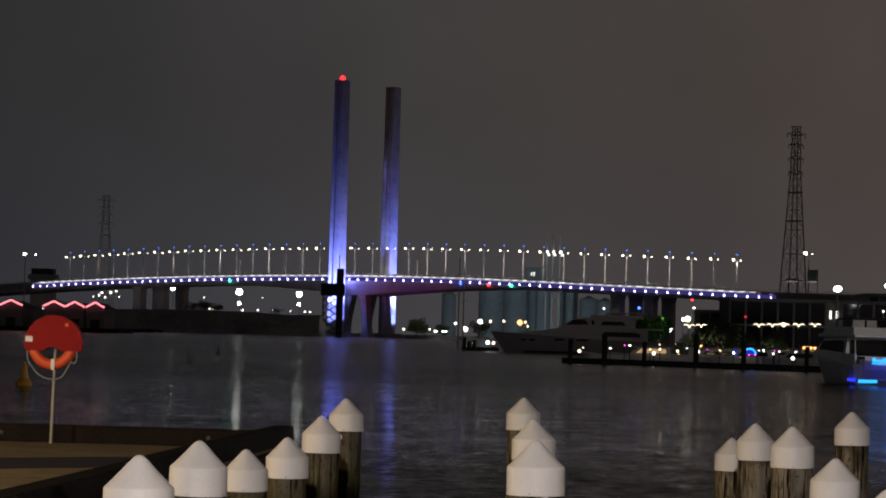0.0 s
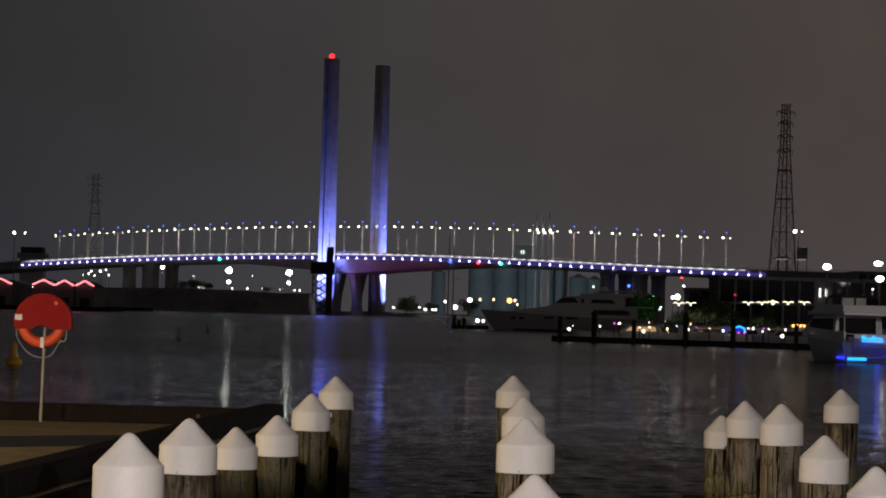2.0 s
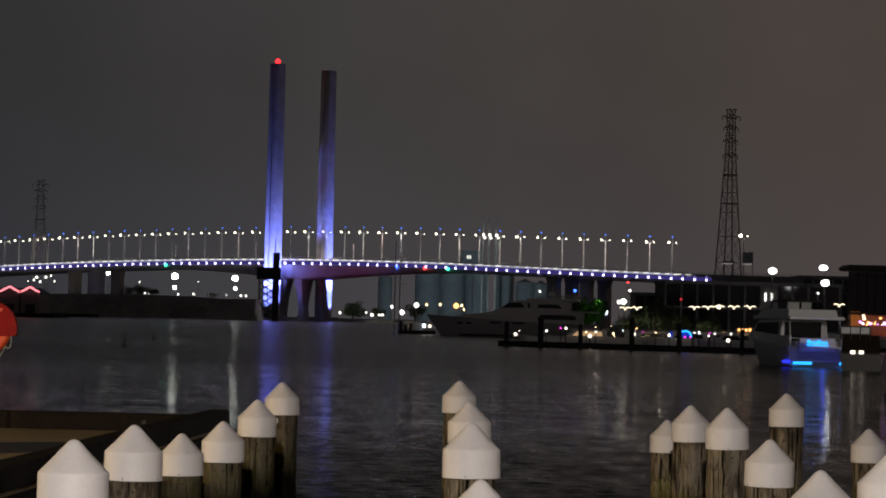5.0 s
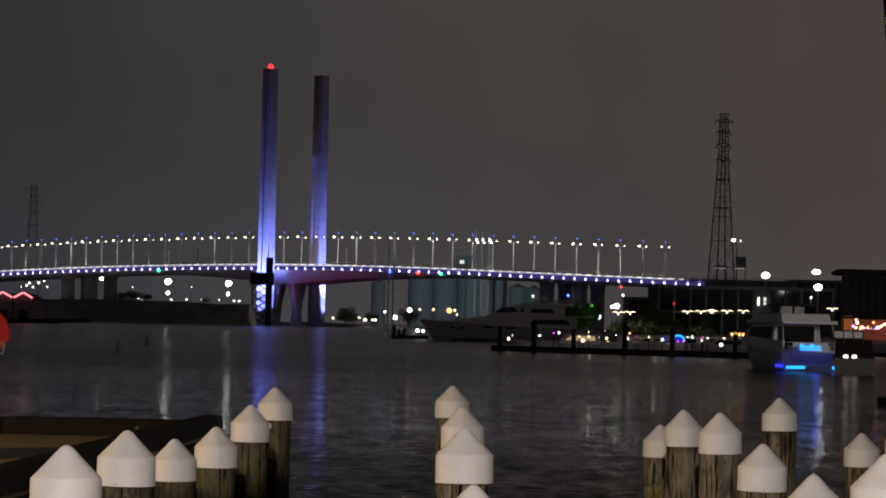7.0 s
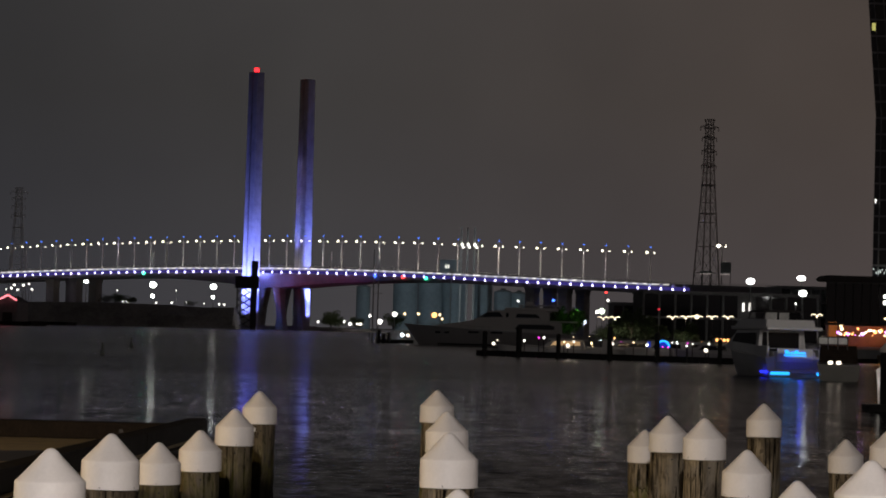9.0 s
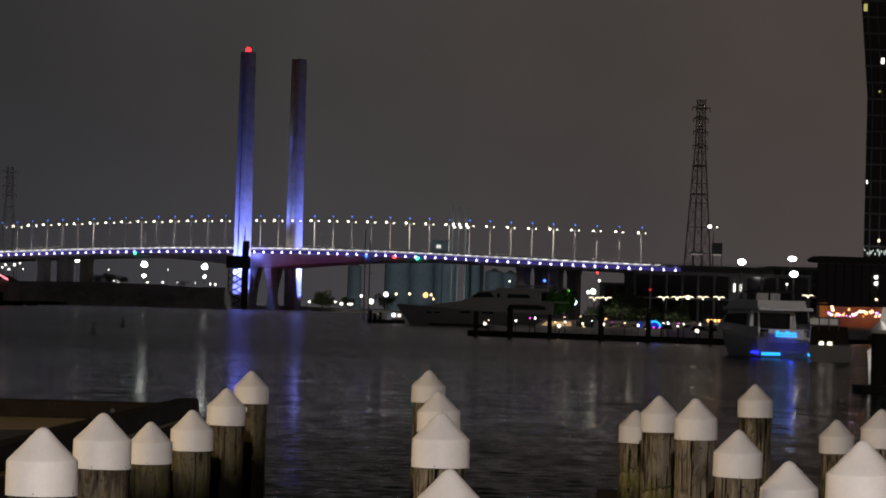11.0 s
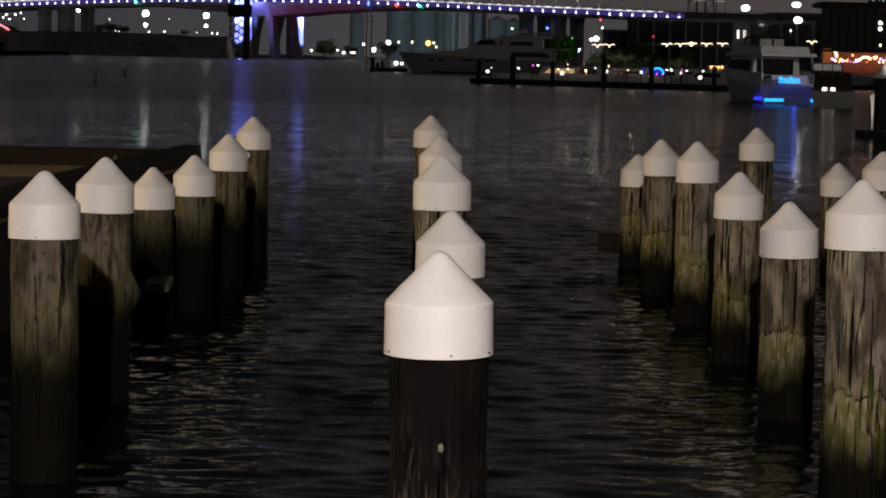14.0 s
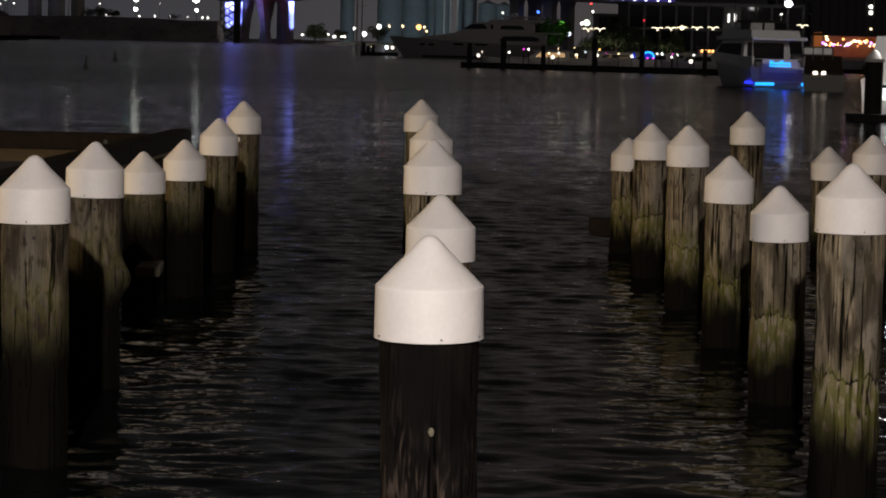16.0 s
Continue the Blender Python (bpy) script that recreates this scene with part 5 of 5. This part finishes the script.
def super_yacht():
    # the stern stands at x = 0 of its own frame; the bow points to +x
    t = thing("motor_yacht", "large white three-deck motor yacht, moored and unlit", "yacht", pose(37.0, 424, 0, 0, 0, 173))
    part("hull", hull(29.0, 6.4, 2.3, 3.5, 1.0, 0.3, 3.6, 30), M_GELG, t, "grey-white hull", smooth=True)
    part("boot_stripe", box(B(), (12, 3.02, 0.25), (22, 0.06, 0.28)), M_BLACK, t, "dark waterline stripe")
    main = [(2.5, 2.3), (24.5, 3.2), (23.2, 3.45), (19.6, 3.95), (17.2, 4.35), (4.0, 4.4), (2.5, 4.2)]
    part("main_cabin", house_shape(main, 2.75), M_GEL, t, smooth=False)
    upper = [(4.6, 4.4), (17.6, 4.35), (16.4, 4.75), (14.6, 5.95), (13.2, 6.15), (5.4, 6.2), (4.6, 5.9)]
    part("upper_cabin", house_shape(upper, 2.45), M_GEL, t)
    part("aft_deck_overhang", box(B(), (3.2, 0, 4.42), (6.6, 5.7, 0.22), bevel=0.06), M_GEL, t)
    part("hardtop", box(B(), (6.3, 0, 7.05), (7.0, 4.4, 0.2), bevel=0.07), M_GEL, t, "flat hardtop over the upper deck")
    part("coaming", box(B(), (7.6, 0, 6.4), (8.8, 4.8, 0.5), bevel=0.12), M_GEL, t)
    for x in (3.4, 6.2, 9.2):
        for a in (-1, 1):
            part("hardtop_post", rod(B(), (x, a * 2.0, 6.1), (x + 0.3, a * 2.0, 7.0), 0.1), M_GEL, t)
    for a in (-1, 1):
        y = a * 2.70
        part("window", prism(B(), [(3.6, 3.05), (10.2, 3.05), (9.6, 3.85), (4.6, 3.9), (3.6, 3.6)], y - 0.03 * a, y + 0.03 * a), M_GLASS, t, "long dark saloon window")
        y = a * 2.34
        part("window", prism(B(), [(6.0, 4.95), (10.2, 4.95), (9.9, 5.6), (6.6, 5.6)], y - 0.05, y + 0.05), M_GLASS, t, "dark upper window")
        part("window", prism(B(), [(12.2, 5.0), (16.2, 4.85), (14.9, 5.75), (12.9, 5.85)], y - 0.07, y + 0.07), M_GLASS, t, "dark pilothouse window")
        part("window", prism(B(), [(11.3, 4.95), (11.75, 4.95), (11.75, 5.7), (11.3, 5.7)], y - 0.05, y + 0.05), M_GLASS, t, "dark side door glass")
        for x, w in ((13.2, 2.0), (17.0, 1.8), (21.6, 0.9), (23.1, 0.9)):
            hw = 3.2 * (1 - max(0, (x / 29 - 0.45) / 0.55) ** 2.2) * 0.985
            part("porthole", box(B(), (x, a * hw, 2.35 if x < 20 else 2.2), (w, 0.12, 0.34), bevel=0.04), M_GLASS, t, "dark hull window")
        bm = B()
        for k in range(12):
            x = 14.5 + k * 1.2
            hw = 3.2 * (1 - max(0, (x / 29 - 0.45) / 0.55) ** 2.2) - 0.15
            zs = 2.3 + 1.2 * (x / 29) ** 1.6
            rod(bm, (x, a * hw, zs), (x, a * hw, zs + 0.55), 0.025, seg=5)
            x2 = x + 1.2
            hw2 = max(0.05, 3.2 * (1 - max(0, (min(x2, 29) / 29 - 0.45) / 0.55) ** 2.2) - 0.15)
            rod(bm, (x, a * hw, zs + 0.55), (x2, a * hw2, 2.3 + 1.2 * (x2 / 29) ** 1.6 + 0.55), 0.025, seg=5)
        part("railing", bm, M_STEEL, t)
    part("windshield", loft(B(), [[(16.5, -2.1, 4.8), (16.5, 2.1, 4.8)], [(14.75, -1.9, 5.9), (14.75, 1.9, 5.9)]], closed=False, caps=False), M_GLASS, t)
    part("radar_arch", box(B(), (8.0, 0, 7.4), (1.0, 3.2, 0.5), bevel=0.1), M_GEL, t)
    part("mast", rod(B(), (8.0, 0, 7.4), (7.7, 0, 8.6), 0.12, 0.07), M_STEEL, t)
    part("mast_light", ball(B(), (9.9, 0, 7.75), 0.16, 8), G_SMALL, t, "small white mast light")
    part("mast_light_stalk", rod(B(), (9.9, 0, 6.9), (9.9, 0, 7.7), 0.05), M_STEEL, t)
    part("swim_platform", box(B(), (-0.8, 0, 0.5), (1.8, 5.4, 0.2), bevel=0.05), M_GEL, t)


super_yacht()


def cruiser():
    # x across, the stern towards the open water
    t = thing("motor_cruiser", "white flybridge motor cruiser with blue stern lights, moored", "boat", pose(29.75, 170.6, 0, 0, 0, 90 + 8))
    part("hull", hull(13.5, 4.3, 1.35, 2.15, 0.6, 0.3, 1.8, 24), M_GEL, t, "white hull", smooth=True)
    part("swim_platform", box(B(), (-0.5, 0, 0.35), (1.2, 4.0, 0.14), bevel=0.05), M_GEL, t)
    part("transom_panel", box(B(), (-0.06, 0, 1.0), (0.12, 3.0, 0.9), bevel=0.04), M_GELG, t)
    cabin = [(3.2, 1.4), (11.2, 1.95), (10.4, 2.3), (8.6, 3.15), (3.2, 3.2)]
    part("cabin", house_shape(cabin, 1.75, 0.1), M_GEL, t)
    for a in (-1, 1):
        part("window", prism(B(), [(3.8, 2.15), (9.4, 2.35), (8.5, 2.95), (3.8, 3.0)], a * 1.66 - 0.05, a * 1.66 + 0.05), M_GLASS, t, "dark side window")
        part("cockpit_side", box(B(), (1.6, a * 1.95, 1.75), (3.2, 0.16, 0.75), bevel=0.05), M_GEL, t)
        part("overhang_post", rod(B(), (0.5, a * 1.8, 1.4), (0.9, a * 1.75, 3.25), 0.035), M_GEL, t)
    part("saloon_door", box(B(), (3.15, 0.1, 2.25), (0.08, 2.6, 1.6)), M_GLASS, t, "dark glass saloon doors")
    part("flybridge_deck", box(B(), (4.6, 0, 3.32), (8.6, 3.9, 0.24), bevel=0.08), M_GEL, t)
    part("flybridge_coaming", house_shape([(1.2, 3.44), (8.6, 3.44), (7.6, 3.95), (1.4, 3.9)], 1.75, 0.05), M_GEL, t)
    part("hardtop", house_shape([(2.9, 4.42), (6.9, 4.42), (6.7, 4.50), (6.1, 4.57), (3.5, 4.58), (3.0, 4.52)], 1.42, 0.1), M_DSTEEL, t, "dark canvas hardtop")
    for x in (3.0, 6.6):
        for y in (-1.4, 0, 1.4):
            part("hardtop_post", rod(B(), (x, y, 3.9), (x + (0.15 if x < 5 else -0.4), y * 0.92, 4.45), 0.035), M_DSTEEL, t)
    clear = paint("cloudy_clears", (0.5, 0.5, 0.48), 0.25, vary=0.3, scale=1.2)
    for y0, y1, mat in ((-1.36, -0.5, M_GLASS), (-0.42, 0.35, clear), (0.43, 1.36, clear)):
        lean = 0.10 if y0 > -1 else -0.10
        bm = loft(B(), [[(x, y0 + 0.04, 3.86), (x, y1 - 0.04, 3.86), (x + 0.12, y1 - 0.04 - (lean if y1 > 1 else lean * 0.6), 4.40), (x + 0.12, y0 + 0.04 + (0.10 if y0 < -1 else -lean * 0.6), 4.40)] for x in (2.95, 2.985)])
        part("clear_panel", bm, mat, t, "clear vinyl panel")
    part("rear_seat", box(B(), (0.7, 0, 1.55), (0.7, 3.0, 0.45), bevel=0.08), M_GELG, t)
    part("cockpit_rail", rod(B(), (0.05, -1.9, 1.95), (0.05, 1.9, 1.95), 0.03), M_STEEL, t)
    G_CY = glow("cyan_led", (0.02, 0.32, 1.0), 2.2)
    G_DB = glow("deep_blue_led", (0.02, 0.03, 1.0), 2.2)
    # the lettering cannot be read: plain bars
    for k, (w, h) in enumerate(((0.20, 0.24), (0.13, 0.13), (0.13, 0.13), (0.14, 0.13), (0.20, 0.24), (0.13, 0.13), (0.13, 0.13), (0.15, 0.13))):
        y = 0.72 - k * 0.178
        part("name_bar", box(B(), (-0.16, y, 1.61 + h / 2), (0.05, w, h), bevel=0.01), G_CY, t, "glowing cyan bar")
    part("name_underline", box(B(), (-0.16, 0.1, 1.5), (0.05, 1.5, 0.07)), G_CY, t, "glowing cyan bar")
    part("name_board", box(B(), (-0.1, 0.1, 1.5), (0.06, 2.5, 0.9), bevel=0.02), M_GEL, t, "white board washed by blue light")
    for y, w in ((1.45, 1.3), (-1.6, 0.95)):
        part("stern_light", box(B(), (-1.12, y, 0.30), (0.05, w, 0.2)), G_CY, t, "blue strip light at the waterline")
    part("side_light", box(B(), (0.4, 2.12, 0.36), (1.6, 0.05, 0.16)), G_DB, t, "blue strip light along the hull")
    part("quarter_light", box(B(), (-0.02, -1.85, 1.0), (0.05, 0.1, 0.8)), G_DB, t, "blue strip light")
    for k in range(9):
        f = 0.45 + k * 0.06
        hw = 2.15 * (1 - max(0, (f - 0.45) / 0.55) ** 2.2) - 0.08
        zz = 1.35 + 0.8 * f ** 1.6
        for a in (-1, 1):
            part("rail_post", rod(B(), (13.5 * f, a * hw, zz), (13.5 * f, a * hw, zz + 0.6), 0.018, seg=5), M_STEEL, t)
    lamp("cockpit_blue_light", "POINT", pose(29.8, 169.1, 1.2), 11, (0.03, 0.05, 1.0), 0.15)


cruiser()


def small_boat(x, y, turn, L, label, lights=(), cabin=True, mat=None, glass=None):
    t = thing("moored_boat", label, "boat", pose(x, y, 0, 0, 0, turn), "moored small boats")
    part("hull", hull(L, L * 0.32, 0.75, 1.15, 0.35, 0.3, 0.7, 14), mat or M_GEL, t, smooth=True)
    if cabin:
        part("cabin", house_shape([(L * 0.2, 0.8), (L * 0.75, 0.95), (L * 0.62, 1.75), (L * 0.22, 1.8)], L * 0.12, 0.06), mat or M_GEL, t)
        part("roof", box(B(), (L * 0.42, 0, 1.86), (L * 0.5, L * 0.25, 0.08), bevel=0.03), M_GEL, t)
        for a in (-1, 1):
            part("window", prism(B(), [(L * 0.26, 1.2), (L * 0.64, 1.2), (L * 0.58, 1.65), (L * 0.27, 1.68)], a * L * 0.112 - 0.03, a * L * 0.112 + 0.03), glass or M_GLASS, t)
    for lx, lz, r, g in lights:
        part("lamp_head", ball(B(), (lx, -L * 0.17, lz), r, 8), g, t, "glowing cabin lamp")
    return t


small_boat(28.0, 288, 172, 9, "small white cabin boat with warm lit windows", [(2.2, 1.3, 0.2, G_DOCK), (1.2, 1.5, 0.14, G_WARM)], glass=glow("warm_cabin_window", (1.0, 0.62, 0.30), 0.45))
small_boat(36.0, 288, 172, 10, "small white cabin boat lit by the dock lamps", [(3.2, 1.35, 0.2, G_DOCK)])
for x, z in ((24.0, 2.2), (31.0, 2.2), (38.0, 2.4)):
    lamp("dock_lamp_light", "POINT", pose(x, 276.5, z), 16, (1.0, 0.86, 0.72), 0.12)
small_boat(38.8, 282, 165, 9, "small white cabin boat with lit windows", [(3, 1.5, 0.12, G_WARM), (5, 1.5, 0.12, G_WARM)])
small_boat(22.8, 286, 175, 7, "small open white boat moored at the pontoon", cabin=False)
small_boat(41.6, 268, 160, 8, "small dark cabin boat moored at the pontoon", mat=M_GELG)
small_boat(46.8, 300, 160, 11, "small white cabin boat moored before the lamps")
# kiosk with a row of amber lamps
kiosk = thing("kiosk", "small dark marina kiosk with a row of amber lamps", "kiosk", pose(41.0, 280, 0.25))
part("wall", box(B(), (0, 0.8, 1.1), (2.6, 1.6, 2.2), bevel=0.04), M_DARKWALL, kiosk)
part("roof", box(B(), (0, 0.7, 2.45), (3.0, 2.0, 0.14), bevel=0.03), M_DSTEEL, kiosk)
part("deck", box(B(), (0, 0.6, -0.2), (4, 3, 0.5)), M_BEAM, kiosk)
for k in range(4):
    part("lamp_head", box(B(), (-1.0 + 0.4 * k, -0.06, 2.05), (0.2, 0.1, 0.26)), G_ORANGE, kiosk, "amber lamp")
for x in (-0.6, -0.1, 0.5):
    part("lamp_head", ball(B(), (x, -0.1, 1.4), 0.1, 8), G_SMALL, kiosk, "small white lamp")

for i in range(34):
    x = 24 + i * 0.66 + rnd.uniform(-0.4, 0.4)
    y = rnd.uniform(296, 316)
    g = rnd.choice((G_SMALL, G_WARM, G_SMALL, G_ORANGE, G_PINK, glow("cool_white", (0.75, 0.88, 1.0), 5)))
    dock_light(x * y / 290, rnd.uniform(0.9, 2.4), rnd.uniform(0.05, 0.14), g, y, -0.3, "small glowing boat light behind the pontoon")
for i in range(7):
    small_boat(27 + i * 3.6 + rnd.uniform(-0.8, 0.8), 312 + rnd.uniform(-4, 6), rnd.uniform(80, 110), rnd.uniform(6.5, 10), "small white boat berthed behind the pontoon")
tagged(part("pontoon_walkway", box(B(), (42, 300, 0.2), (42, 2, 0.6)), M_BEAM), "dark floating walkway behind the moored boats", "walkway", kind="structure")

# dark launch behind the cruiser, with a three-pane windscreen and two stern lamps
t = thing("motor_launch", "dark motor launch with a framed three-pane windscreen and lit stern", "boat", pose(30.75, 160.5, 0, 0, 0, 80))
part("hull", hull(9, 2.7, 1.0, 1.5, 0.5, 0.25, 1.0, 18), paint("dark_hull", (0.035, 0.032, 0.022), 0.35, scale=1.0), t, "dark olive hull", smooth=True)
for k in range(3):
    y = 0.62 - 0.62 * k
    part("windscreen_pane", box(B(), (2.4, y + 0.38, 2.56), (0.03, 0.54, 0.40)), paint("cloudy_clears", (0.5, 0.5, 0.48), 0.25, vary=0.3, scale=1.2), t, "pale windscreen pane")
bm = B()
for k in range(4):
    rod(bm, (2.42, 1.31 - 0.62 * k, 2.0), (2.42, 1.31 - 0.62 * k, 2.80), 0.04, seg=6)
for z in (2.32, 2.80):
    rod(bm, (2.42, 1.31, z), (2.42, -0.55, z), 0.045, seg=6)
part("windscreen_frame", bm, M_DSTEEL, t)
part("cabin", house_shape([(2.5, 1.0), (6.5, 1.2), (6.0, 2.0), (2.5, 2.26)], 1.25, 0.05), M_BEAM, t)
for y in (0.55, 0.02):
    part("stern_lamp", box(B(), (-0.05, y, 1.18), (0.12, 0.3, 0.22), bevel=0.04), G_DOCK, t, "warm white stern lamp")

# black capped pile and a white craft at the edge of the view
t = thing("mooring_pile", "black pile with a pale conical cap beside a dark float", "mooring pile", pose(19.9, 94, 0), "capped mooring piles")
part("pile_shaft", rod(B(), (0, 0, -1.2), (0, 0, 2.25), 0.34, 0.34, 16), M_BLACK, t)
part("pile_cap", lathe(B(), [(0.38, 2.2), (0.38, 2.32), (0.1, 2.62), (0.02, 2.65)], 20), M_CAP, t, "pale conical cap")
part("float", box(B(), (0.1, 0.1, 0.1), (1.9, 1.6, 0.35), bevel=0.05), M_BLACK, t)
part("rail", box(B(), (0.7, 0, 1.3), (1.4, 0.12, 0.12)), M_BLACK, t)
t = thing("white_craft", "brightly lit white boat stern beside the black pile", "boat", pose(21.35, 97, 0, 0, 0, 75))
part("hull", hull(8, 2.6, 1.5, 2.0, 0.4, 0.2, 1.0, 14), M_GEL, t, smooth=True)
part("cabin", house_shape([(0.8, 1.5), (5.5, 1.7), (4.6, 3.1), (1.2, 3.2)], 1.1, 0.15), M_GEL, t)
# lamp without a fitting and a glowing panel, added for the lit hull
lamp("white_craft_fill", "POINT", pose(20.7, 94.4, 3.6), 160, (1.0, 0.96, 0.92), 0.2)
part("hull_glow", box(B(), (-0.1, 0.35, 1.0), (0.06, 1.5, 0.5)), glow("craft_white", (1, 0.97, 0.95), 1.6), t, "glowing white panel standing for the lit hull")

# ---------------------------------------------------------------- buoys
M_BUOY = paint("faded_green_buoy", (0.16, 0.17, 0.15), 0.7)
for x, y, h, r, mat, lab in ((-17.28, 106, 0.85, 0.22, paint("yellow_buoy", (0.55, 0.30, 0.03), 0.5), "small yellow conical buoy floating in the harbour"), (-19.4, 197, 0.8, 0.12, M_BUOY, "small dark marker buoy floating in the harbour"), (-22.2, 254.5, 0.85, 0.13, M_BUOY, "small dark marker buoy floating in the harbour")):
    t = thing("buoy", lab, "buoy", pose(x, y, 0), "buoys")
    part("body", lathe(B(), [(r * 0.9, -0.3), (r * 1.6, 0.0), (r * 1.6, 0.16), (r * 0.9, 0.3), (r * 0.55, h - 0.15), (r * 0.6, h)], 20), mat, t, smooth=True)
    part("top_mark", rod(B(), (0, 0, h), (0, 0, h + 0.15), 0.05), mat, t)

# ---------------------------------------------------------------- lamp posts that light the promenade, behind the eye
# ground added under the boats' fill lamp, which gets a post below
bm = slab(B(), [(40, 60), (90, 60), (90, 300), (62, 300)], -1.5, 0.99)
tagged(part("promenade", bm, M_PAVE), "paved promenade along the other side of the basin", "promenade", kind="structure")
for x, y, z in (PROMENADE_LAMP, QUAY_LAMP, OTHER_QUAY_FILL):
    t = thing("promenade_lamp", "steel lamp post on the promenade", "lamp post", pose(x, y, 0.99), "promenade lamp posts")
    part("pole", rod(B(), (0, -0.5, 0), (0, -0.5, z - 0.9), 0.08, 0.06, 12), M_STEEL, t)
    part("arm", rod(B(), (0, -0.5, z - 0.75), (0, 0.1, z - 0.72), 0.04), M_STEEL, t)
